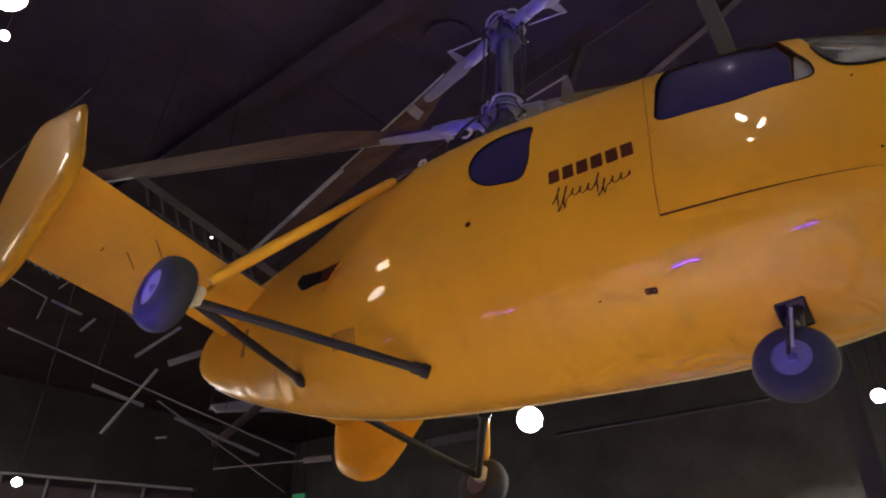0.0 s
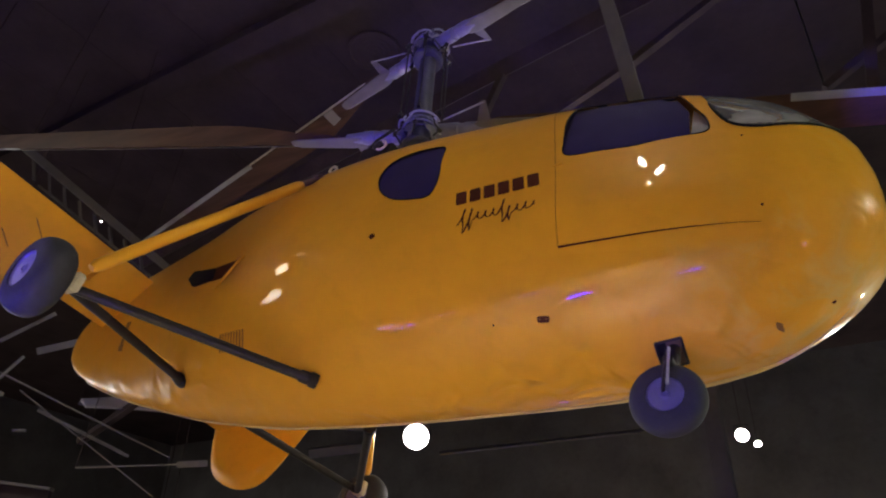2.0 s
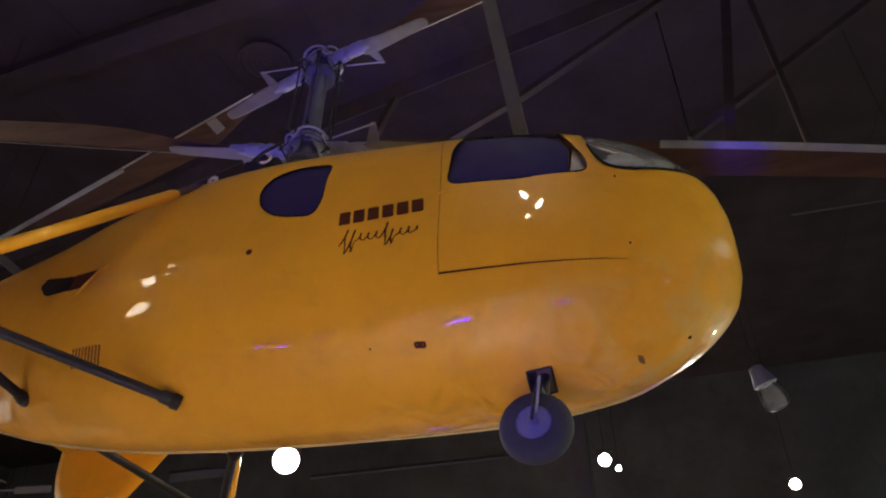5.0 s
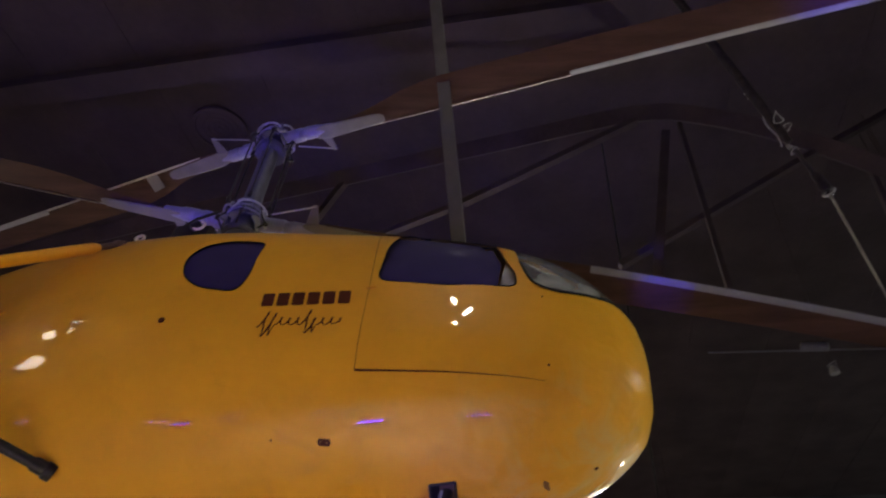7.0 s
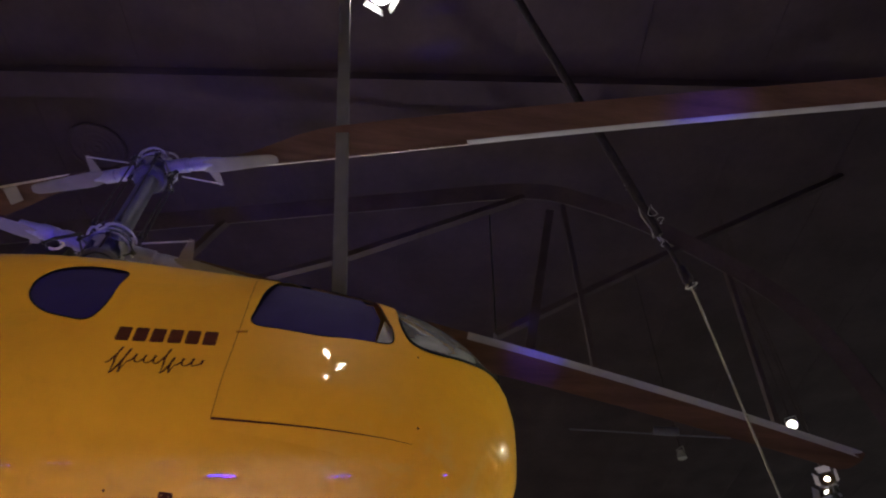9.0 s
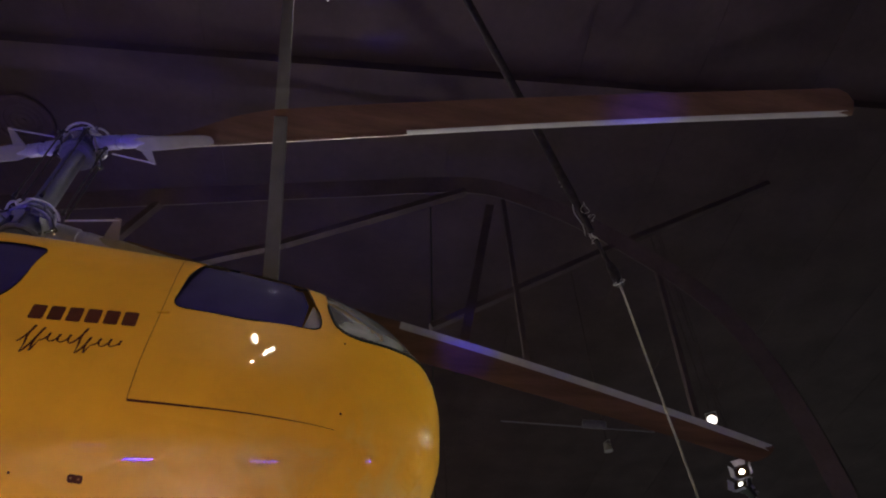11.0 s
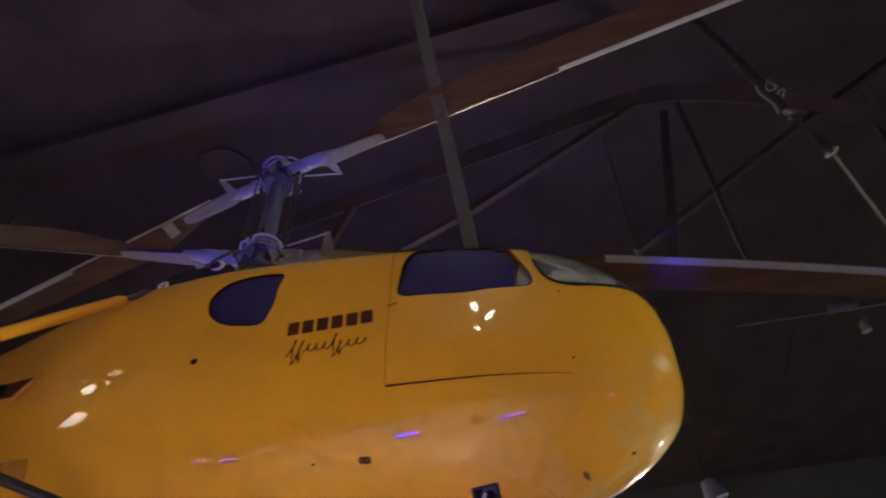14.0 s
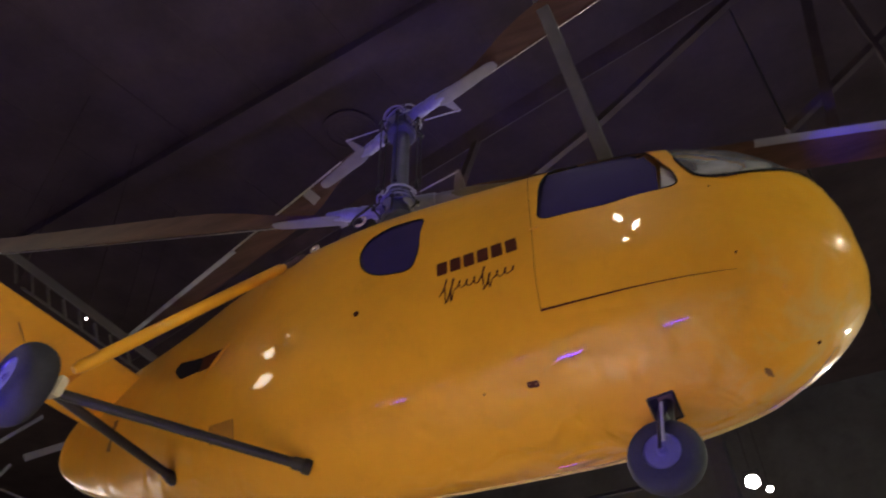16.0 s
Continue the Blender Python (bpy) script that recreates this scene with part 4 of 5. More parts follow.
def rotor_blade(c, direction, rise, lead, band, sag=0.0, pitch=0.0, strip=3.45, edge=True):
    """One blade from the hub at c. lead: +1 or -1, the side of its leading edge."""
    d = (Vector((math.cos(direction), math.sin(direction), 0)) * 7.3 + Vector((0, 0, rise))).normalized()
    e = Vector((-d.y, d.x, 0)).normalized() * lead
    up = d.cross(e).normalized()
    if up.z < 0:
        up = -up
    twist = 0.07

    def at(s, q, w):
        a = twist * (1 - s / 7.3) + 0.03 + pitch
        return c + d * s - up * (sag * max(0.0, s - 3.2) ** 2) + (e * math.cos(a) + up * math.sin(a)) * q + (up * math.cos(a) - e * math.sin(a)) * w

    def chord(s):
        pts = ((0.80, 0.13), (1.25, 0.19), (1.85, 0.33), (2.3, 0.36), (7.15, 0.25), (7.3, 0.20))
        for (s0, c0), (s1, c1) in zip(pts, pts[1:]):
            if s <= s1:
                return c0 + (c1 - c0) * (s - s0) / (s1 - s0)
        return pts[-1][1]

    lead_q = 0.105
    bm = bmesh.new()
    n = 12
    rings = []
    for s in [0.80, 0.95, 1.1, 1.3, 1.5, 1.75, 2.0, 2.2, 2.8, 3.45, 4.2, 5.0, 5.8, 6.5, 7.0, 7.15, 7.24, 7.3]:
        ch = chord(s) * (1.0 if s < 7.2 else (0.9 if s < 7.28 else 0.6))
        th = max(0.018, 0.06 * ch) if s > 1.2 else 0.035
        ring = []
        for k in range(2 * n):
            t = k / n if k < n else (2 * n - k) / n
            h = th * (2.97 * math.sqrt(t) - 1.26 * t - 3.516 * t * t + 2.843 * t ** 3 - 1.036 * t ** 4)
            ring.append(bm.verts.new(at(s, lead_q - ch * t, (h if k < n else -h))))
        rings.append(ring)
    for a, b in zip(rings, rings[1:]):
        for k in range(2 * n):
            bm.faces.new((a[k], a[(k + 1) % (2 * n)], b[(k + 1) % (2 * n)], b[k]))
    bm.faces.new(rings[0])
    bm.faces.new(rings[-1][::-1])
    blade = part("rotor_blade", bm, WOOD, HELI, "long reddish-brown varnished wooden rotor blade")
    # leading edge: thin brass edge inboard, white strip outboard
    for name, s0, s1, w, mat, lab in (("edge_strip", 1.0, strip, 0.018, BRASS, "thin pale metal leading edge"), ("white_strip", strip, 7.27, 0.062, WHITE, "white leading edge strip")):
        if name == "edge_strip" and not edge:
            continue
        bm = bmesh.new()
        rings = []
        for i in range(25):
            s = s0 + (s1 - s0) * i / 24
            g = 0.10 * chord(s)
            rings.append([bm.verts.new(at(s, lead_q + 0.004 - q, h)) for q, h in ((w, g * 0.62 + 0.005), (w * 0.35, g * 0.45 + 0.004), (-0.002, 0.0), (w * 0.35, -g * 0.45 - 0.004), (w, -g * 0.62 - 0.005))])
        for a, b in zip(rings, rings[1:]):
            for k in range(4):
                bm.faces.new((a[k], a[k + 1], b[k + 1], b[k]))
        part(name, bm, mat, blade, lab)
    # grip, doubler plates and pitch horn
    bm = bmesh.new()
    lathe(bm, [(0.14, 0.06), (0.15, 0.075), (0.40, 0.078), (0.41, 0.066), (0.46, 0.066), (0.47, 0.074), (0.60, 0.072), (0.62, 0.06), (0.80, 0.045)], c, d, 20)
    part("blade_grip", bm, GRIP, blade, "turned bright metal blade grip")
    outline = rounded([(0.58, -0.06), (0.74, -0.095), (1.40, -0.065), (1.47, -0.04), (1.47, 0.04), (1.40, 0.06), (0.74, 0.085), (0.58, 0.06)], 0.035, 4)
    bm = bmesh.new()
    plate(bm, outline, 0.014, lambda p, q, t: at(p, q + 0.02, t - 0.045))
    part("doubler_plate", bm, PALE, blade, "pale painted doubler plate")
    bm = bmesh.new()
    plate(bm, [(0.60, 0.06), (0.74, 0.06), (0.715, 0.28), (0.665, 0.28)], 0.012, lambda p, q, t: at(p, q, -0.02 + t))
    part("pitch_horn", bm, PALE, blade, "small triangular pitch horn")
    bm = bmesh.new()
    tube(bm, [at(0.27, 0.12, -0.02), at(0.70, 0.265, -0.02)], 0.009, 8)
    part("pitch_link", bm, HOSE, blade, "thin pale pitch link")
    if band:
        bm = bmesh.new()
        rings = []
        for i in range(3):
            ss = 1.64 + 0.085 * i
            ch = chord(ss)
            rings.append([bm.verts.new(at(ss, lead_q + 0.004 - ch * t, -0.12 * ch * 0.62 - 0.006 if 0.05 < t else 0.0)) for t in (0.0, 0.1, 0.4, 0.7)])
        for a, b in zip(rings, rings[1:]):
            for k in range(3):
                bm.faces.new((a[k], a[k + 1], b[k + 1], b[k]))
        part("white_band", bm, WHITE, blade, "short white tape band")
    return blade


rotor_hub(LOW, 3, 7)
rotor_hub(UPP, 5, 9)
rotor_blade(LOW, 0.232, 0.215, -1, False, 0.0115, 0.30, 3.32, False)
rotor_blade(LOW - AX * 0.07, 0.232 + math.pi, 0.32, -1, False, 0.0, 0.06, 5.6)
rotor_blade(UPP, -0.240, -0.57, 1, False, 0.008)
rotor_blade(UPP, -0.240 + math.pi, -0.52, 1, True)


# ---- hanging gear and lamps ----
def bearing(az, el, dist):
    """A place seen from the visitor's standing point by bearing, elevation and distance."""
    a, e = radians(az), radians(el)
    return Vector((math.sin(a) * math.cos(e), math.cos(a) * math.cos(e), math.sin(e))) * dist + Vector((0, 0, 1.6))


def linear(bm, way, across=0.55, along=1.9):
    """Stretches a round lamp into a short linear one along way."""
    way = Vector(way).normalized()
    for v in bm.verts:
        k = v.co.dot(way)
        v.co = (v.co - way * k) * across + way * (k * along)


def spotlight(at, aim, size, lens, power, colour, angle, label, shell=CAN, hang=0.6, lit=True, doors=True, bowl=False, snoot=0.0, flaps=None, barrel=1.0, long=None):
    at, aim = Vector(at), Vector(aim)
    root = thing("spotlight", Matrix.Translation(at), label, "spotlight", "hall spotlights")
    d = (aim - at).normalized()
    bm = bmesh.new()
    s = size
    lathe(bm, [(-1.9 * s * barrel, 0.35 * s), (-1.8 * s * barrel, 0.55 * s), (-1.1 * s * barrel, 0.62 * s), (-0.9 * s, 0.9 * s), (0.0, 1.0 * s), (0.08 * s, 1.06 * s), (0.08 * s, 0.98 * s), (-0.06 * s, 0.93 * s)], (0, 0, 0), d, 28)
    if long:
        linear(bm, *long)
    part("housing", bm, shell, root, "metal lamp housing")
    bm = bmesh.new()
    k = 0.42 if bowl else 1.0
    lathe(bm, [(-0.05 * s, 0.92 * s * k), (0.0, 0.80 * s * k), (0.04 * s, 0.4 * s * k), (0.05 * s, 0.05 * s * k)], d * (0.10 * s if bowl else 0.0), d, 24)
    if long:
        linear(bm, *long)
    part("lens", bm, lens, root, "lit glass lens" if lit else "unlit glass lens")
    # tube added to block the lens from the body, so it leaves no glint
    if snoot:
        bm = bmesh.new()
        lathe(bm, [(-0.02 * s, 1.06 * s), (snoot * s, 1.06 * s), (snoot * s, 1.0 * s), (0.05 * s, 1.0 * s)], (0, 0, 0), d, 24)
        for f in [f for f in bm.faces if len(f.verts) > 4]:
            bm.faces.remove(f)
        part("snoot", bm, shell, root, "black tube added to keep the lens from reflecting in the body")
    if bowl:
        bm = bmesh.new()
        lathe(bm, [(0.06 * s, 0.99 * s), (0.02 * s, 0.80 * s), (0.03 * s, 0.62 * s), (-0.02 * s, 0.4 * s), (-0.04 * s, 0.2 * s)], (0, 0, 0), d, 20)
        part("reflector", bm, GOLD, root, "warm metal reflector")
    u = d.cross(Vector((0, 0, 1))).normalized()
    v = u.cross(d).normalized()
    for k in range(4 if doors else 0):
        e, g = ((u, v), (v, -u), (-u, -v), (-v, u))[k]
        bm = bmesh.new()
        q = [e * s * 1.04 + g * (s * w) + d * (s * 0.06) for w in (-0.75, 0.75)] + [e * s * 1.45 + g * (s * w) + d * (s * 0.85) for w in (0.95, -0.95)]
        o2 = (e - d * 0.4).normalized() * 0.008
        vs = [bm.verts.new(p) for p in q] + [bm.verts.new(p + o2) for p in q]
        for fc in ((0, 1, 2, 3), (7, 6, 5, 4), (0, 4, 5, 1), (1, 5, 6, 2), (2, 6, 7, 3), (3, 7, 4, 0)):
            bm.faces.new([vs[i] for i in fc])
        part("barn_door", bm, flaps or shell, root, "thin metal barn door", smooth=False)
    if flaps:
        for k in range(3):
            e = u * math.cos(2.1 * k) + v * math.sin(2.1 * k)
            bm = bmesh.new()
            beam(bm, -d * (1.9 * s * barrel) + e * 0.25 * s, -d * (2.05 * s * barrel) + e * 1.0 * s, 0.35 * s, 0.02, d)
            part("back_flap", bm, flaps, root, "bright bent metal flap", smooth=False)
    mid = -d * 0.9 * s
    topp = mid + Vector((0, 0, 1.6 * s))
    bm = bmesh.new()
    tube(bm, [mid + u * 1.05 * s, topp + u * 1.05 * s, topp - u * 1.05 * s, mid - u * 1.05 * s], 0.09 * s, 8)
    part("yoke", bm, shell, root, "bent metal yoke")
    bm = bmesh.new()
    if hang < 0:
        tube(bm, [-d * s, Vector((-d.x * s, -d.y * s, hang))], 0.02, 8)
        lathe(bm, [(0.0, 0.10), (0.015, 0.10), (0.03, 0.03)], (-d.x * s, -d.y * s, hang), (0, 0, 1), 16)
    else:
        tube(bm, [topp, Vector((topp.x, topp.y, 11.3 - at.z))], 0.007, 6)
    part("stem", bm, TRUSS, root, "thin hanging stem")
    if power:
        ld = bpy.data.lights.new("spot_beam", "SPOT")
        ld.energy, ld.color, ld.spot_size, ld.spot_blend, ld.shadow_soft_size = power, colour, radians(angle), 1.0, 0.8 * s
        lo = new("spot_beam", ld)
        lo.parent = root
        lo.matrix_basis = look(d * 0.15 * s, d)
    return root


WARM, NEUTRAL, COOL = (1.0, 0.72, 0.42), (1.0, 0.95, 0.86), (0.92, 1.0, 0.74)
spotlight(bearing(-32.5, 14.6, 12.0), (-2.4, 3.0, 3.2), 0.22, LENS_WHITE, 250, NEUTRAL, 120, "bright lit white spotlight hanging behind the helicopter", doors=False)
spotlight(bearing(-6.5, 14.2, 15.0), (-1.0, 3.0, 3.2), 0.13, LENS_WHITE, 1700, NEUTRAL, 120, "bright lit white spotlight in the depth of the hall", doors=False)
spotlight(bearing(6.9, 11.2, 18.0), (0, 0, 1.6), 0.12, LENS_WHITE, 500, NEUTRAL, 120, "small lit spotlight far off in the hall", doors=False)
spotlight(bearing(-70.6, 8.3, 16.0), (0, 0, 1.6), 0.085, LENS_WHITE, 600, NEUTRAL, 120, "small lit spotlight far off in the hall", doors=False)
spotlight(bearing(-82.3, 40.2, 10.5), (0.0, -0.3, 1.6), 0.2, LENS_WHITE, 60, NEUTRAL, 60, "bright lit spotlight high under the ceiling", doors=False, snoot=4.5)
spotlight(bearing(-11.7, 65.0, 10.0), (0.5, 2.0, 1.0), 0.16, LENS_WHITE, 110, NEUTRAL, 130, "lit spotlight high above the rotor")
spotlight(bearing(-81.5, 37.5, 10.4), (0.0, 0.0, 1.6), 0.06, LENS_WHITE, 0, NEUTRAL, 90, "small lit spotlight high under the ceiling", doors=False, snoot=4.0)
spotlight(bearing(-61.2, 27.8, 12.4), (0, 0, 1.6), 0.012, LENS_WHITE, 0, NEUTRAL, 90, "tiny lit spotlight on the lattice beam", doors=False)
spotlight(bearing(-5.5, 13.5, 15.0), (0, 0, 1.6), 0.055, LENS_WHITE, 0, NEUTRAL, 90, "small lit spotlight beside a brighter one", doors=False)
# the spotlights behind and above the visitor
spotlight((-9.52, -0.50, 8.43), (-4.2, 3.6, 4.0), 0.40, LENS_SOFT, 4, WARM, 60, "lit tall warm flood lamp high beside the helicopter's tail", doors=False, long=((0.2, 0, 1), 0.95, 1.6))
spotlight((-9.95, -1.5, 6.25), (-4.2, 3.6, 4.0), 0.40, LENS_SOFT, 4, WARM, 60, "lit tall warm flood lamp high beside the helicopter's tail", doors=False, long=((-0.3, 0, 1), 0.95, 1.6))
spotlight((-0.56, 0.82, 8.6), (-1.2, 2.2, 0.0), 0.13, LENS_WHITE, 14, WARM, 100, "lit warm linear lamp high over the visitors", doors=False, long=((-0.5, 1, 0),))
spotlight((-0.06, 0.36, 8.6), (-0.9, 2.4, 3.0), 0.15, LENS_WHITE, 14, WARM, 100, "lit warm linear lamp high over the visitors", doors=False, long=((0.35, 1, 0),))
spotlight((-0.36, -0.3, 8.6), (-2.2, 2.2, 0.0), 0.08, LENS_WHITE, 25, WARM, 100, "lit warm spotlight high over the visitors")
spotlight((7.8, 5.0, 5.3), (-0.3, 3.4, 4.0), 0.17, LENS_WHITE, 560, COOL, 50, "lit spotlight beside the helicopter's nose")
spotlight((3.8, 10.5, 2.7), (-1.5, 3.8, 3.6), 0.11, LENS_WHITE, 110, COOL, 60, "low lit spotlight on a stand beyond the nose", hang=-2.7)
# unseen fill downlights added over the hall floor, which throws their light back up
for at, aim, pw, ang in (((-5.2, -5.5, 10.6), (-4.8, -4.3, 0.0), 800, 68), ((-2.0, -4.2, 10.6), (-1.6, -1.3, 0.0), 14000, 48), ((4.8, -5.0, 10.6), (4.4, -3.6, 0.0), 600, 72), ((-5.0, 22.5, 10.6), (-5.0, 23.5, 0.0), 9000, 80), ((-16.0, 3.0, 10.6), (-15.0, 5.0, 0.0), 1600, 90), ((-30.0, -8.0, 10.6), (-28.0, 6.0, 0.0), 8000, 85), ((17.0, 9.0, 10.6), (15.0, 17.0, 0.0), 9000, 95), ((10.5, 1.5, 10.6), (5.2, 5.6, 0.0), 2300, 28)):
    spotlight(at, aim, 0.14, LENS_DIM, pw, (1.0, 0.94, 0.78) if at[0] < 0 else ((0.74, 1.0, 1.0) if at[0] > 16 else NEUTRAL), ang, "added fill downlight, unseen under the hall ceiling")
spotlight(bearing(31.5, 23.7, 11.0), (3.2, 6.0, 6.6), 0.10, LENS_SOFT, 60, NEUTRAL, 60, "lit barrel spotlight with bright flaps beyond the nose", CAN, bowl=True, flaps=LILAC, barrel=1.5)
spotlight(bearing(31.1, 22.9, 11.1), (3.2, 7.4, 6.9), 0.10, LENS_DIM, 0, NEUTRAL, 60, "turned barrel spotlight with bright flaps beyond the nose", CAN, bowl=True, flaps=LILAC, barrel=1.5)
spotlight(bearing(30.6, 27.7, 11.5), (0.3, 1.6, 2.1), 0.075, LENS_DIM, 0, NEUTRAL, 60, "small silver spotlight under the roof beyond the nose", SILVER, doors=False)
spotlight(bearing(21.5, 26.9, 12.0), (4.4, 10.2, 0.0), 0.07, HOSE, 0, NEUTRAL, 40, "small pale spotlight under a rail", HOSE, lit=False, doors=False)

# pendant lamp beyond the nose
c = bearing(6.5, 18.9, 9.0)
lamp = thing("pendant_lamp", Matrix.Translation(c), "unlit pendant lamp with a lavender cap and a clear bulb", "pendant lamp")
tilt = Vector((0.30, 0.1, -1)).normalized()
bm = bmesh.new()
lathe(bm, [(-0.14, 0.05), (-0.13, 0.075), (-0.05, 0.095), (0.07, 0.135), (0.09, 0.14), (0.10, 0.13)], (0, 0, 0), tilt, 20)
part("cap", bm, LAVENDER, lamp, "lavender painted cap")
bm = bmesh.new()
lathe(bm, [(0.10, 0.09), (0.15, 0.12), (0.24, 0.15), (0.32, 0.155), (0.38, 0.13), (0.41, 0.05)], (0, 0, 0), tilt, 24)
part("bulb", bm, BULB, lamp, "clear dusty glass bulb")
bm = bmesh.new()
tube(bm, [(-0.05, 0, 0.14), (-0.05, 0, 11.3 - c.z)], 0.012, 8)
part("stem", bm, CAN, lamp, "thin hanging stem")

# violet floor washers
def floor_washer(at, aim, power, angle, label, bar, reach=0.45):
    root = thing("floor_light", Matrix.Translation(at), label, "floor light", "violet floor lights")
    bm = bmesh.new()
    box(bm, (-reach, -0.14, 0.0), (reach, 0.14, 0.09), 0.01)
    part("housing", bm, CAN, root)
    bm = bmesh.new()
    box(bm, (0.05 - reach, -0.11, 0.088), (reach - 0.05, 0.11, 0.10), 0.003)
    part("led_bar", bm, bar, root, "violet light bar")
    ld = bpy.data.lights.new("violet_beam", "SPOT")
    ld.energy, ld.color, ld.spot_size, ld.spot_blend, ld.shadow_soft_size = power, (0.06, 0.025, 1.0), radians(angle), 0.7, 0.12
    lo = new("violet_beam", ld)
    lo.parent = root
    lo.matrix_basis = look((0, 0, 0.2), Vector(aim) - Vector(at))
    return root


# the LED_DARK bars and the last are added only to tint wheels and ceiling
for x, y, aim, pw, ang, bar in (
        (-2.25, -0.8, (-3.35, 4.3, 7.2), 650, 17, LED_VIOLET), (-3.9, -2.7, (-0.72, 3.5, 2.85), 900, 6.5, LED_DARK),
        (-6.35, -2.0, (-3.3, 4.2, 6.3), 400, 12, LED_FAINT), (-5.6, -2.5, (-4.16, 1.9, 3.40), 1300, 6.4, LED_DARK), (-7.3, -2.7, (-3.3, 4.2, 6.3), 400, 12, LED_FAINT),
        (0.35, -0.55, (0.92, 5.34, 5.50), 1500, 4.2, LED_FAINT), (5.7, 0.9, (2.26, 3.33, 6.76), 2600, 4, LED_FAINT),
        (-14.8, -5.4, (-10, 6, 10), 300, 40, LED_FAINT), (-4.5, 12.5, (-3.0, 7.5, 11.0), 300, 70, LED_FAINT)):
    floor_washer((x, y, 0.0), aim, pw, ang, "unseen violet light bar on the hall floor", bar, 0.26 if -9 < x < -5 else 0.36)

# lifting strap from the cabin roof
M = HELI.matrix_basis
a, b = M @ Vector((2.31, 0.20, 2.50)), Vector((-1.31, 3.19, 11.3))
strap = thing("lifting_strap", Matrix.Translation(a), "flat grey lifting strap rising from the cabin roof", "strap")
bm = bmesh.new()
beam(bm, (0, 0, 0), b - a, 0.125, 0.022, (0.2, 1, 0))
part("webbing", bm, POST, strap, smooth=False)
u, v = basis(b - a)
for k in (-1, 1):
    side_v = (b - a).normalized().cross(Vector((0.2, 1, 0))).normalized() * (0.055 * k)
    bm = bmesh.new()
    beam(bm, side_v, b - a + side_v, 0.014, 0.028, (0.2, 1, 0))
    part("stitched_edge", bm, POST, strap, smooth=False)
bm = bmesh.new()
lathe(bm, [(-0.05, 0.02), (-0.04, 0.05), (0.04, 0.05), (0.05, 0.02)], (0, 0, 0), (0.2, 1, 0), 14)
part("anchor_pin", bm, STEEL, strap, "dark steel anchor pin")

# hoist line with hook and rope
hoist = thing("chain_hoist", Matrix.Translation(bearing(25.2, 43.3, 6.6)), "dark chain hoist with a hook and a pale rope", "hoist")
o = bearing(25.2, 43.3, 6.6)
upper = bearing(9.5, 68.0, 9.0) - o
lower = bearing(28.1, 18.0, 7.6) - o
lamp_at = bearing(26.4, 39.5, 6.7) - o
bm = bmesh.new()
tube(bm, [Vector((0, 0, 0)) + upper * 0.02, upper * 0.1, upper * 0.12, upper], [0.03, 0.036, 0.045, 0.045], 10)
part("hoist_sleeve", bm, SLEEVE, hoist, "dark fabric sleeve round the chain")
bm = bmesh.new()
tube(bm, [lamp_at, lower], 0.011, 8)
part("rope", bm, ROPE, hoist, "taut pale rope")
bm = bmesh.new()
lathe(bm, [(-0.22, 0.022), (-0.19, 0.04), (-0.05, 0.052), (-0.03, 0.03)], lamp_at, lamp_at, 14)
part("clamp", bm, SLEEVE, hoist, "dark cable clamp")
bm = bmesh.new()
lathe(bm, [(0.05 * -math.cos(math.pi * k / 8), max(0.004, 0.055 * math.sin(math.pi * k / 8))) for k in range(9)], lamp_at, lamp_at, 18)
part("ball", bm, BULB, hoist, "dusty clear ball")
bm = bmesh.new()
w1, w2 = basis(lamp_at)
tube(bm, [lamp_at + (w1 * math.cos(2 * math.pi * k / 20) + w2 * math.sin(2 * math.pi * k / 20)) * 0.056 for k in range(20)], 0.006, 6, True)
part("shackle", bm, HOSE, hoist, "pale metal shackle ring")
bm = bmesh.new()
tube(bm, [Vector((0, 0, 0)), lamp_at], 0.02, 8)
part("link", bm, SLEEVE, hoist, "dark fabric link")
rng = random.Random(4)
along = upper.normalized()
w1, w2 = basis(along)
# pale strands beside the sleeve, small loops and a ring at the foot
for k in range(4):
    off = w1 * (0.05 + 0.014 * k) + w2 * rng.uniform(-0.05, 0.03)
    n0, n1 = 0.02 + 0.03 * k, rng.uniform(0.34, 0.55)
    bm = bmesh.new()
    tube(bm, [along * (n0 + (n1 - n0) * q / 8) + off * (1 - 0.9 * (q / 8) ** 2) + w2 * (0.02 * math.sin(q * 0.9 + k)) for q in range(9)], 0.005, 6)
    part("cable_strand", bm, HOSE, hoist, "loose pale cable strand")
for r, h, x in ((0.055, 0.30, -0.10), (0.03, 0.16, -0.13), (0.04, 0.02, 0.02), (0.03, 0.70, 0.06)):
    cx = along * h + w1 * x
    ph = rng.uniform(0, 3)
    bm = bmesh.new()
    tube(bm, [cx + w1 * (r * math.cos(q + ph)) + along * (r * math.sin(q + ph)) + w2 * (0.02 * math.sin(2 * q)) for q in [j * 0.28 for j in range(19)]], 0.0035, 6)
    part("cable_loop", bm, HOSE, hoist, "loose pale cable loop")

# thin rail with a lamp clip in the depth of the hall
p0, p1 = bearing(12.4, 30.1, 12.0), bearing(25.7, 27.7, 12.0)
rail = thing("light_rail", Matrix.Translation(p0), "thin metal lighting rail under the truss", "rail")
bm = bmesh.new()
tube(bm, [Vector((0, 0, 0)), p1 - p0], 0.013, 8)
part("tube", bm, ALUMINIUM, rail)
bm = bmesh.new()
q = (p1 - p0) * 0.62
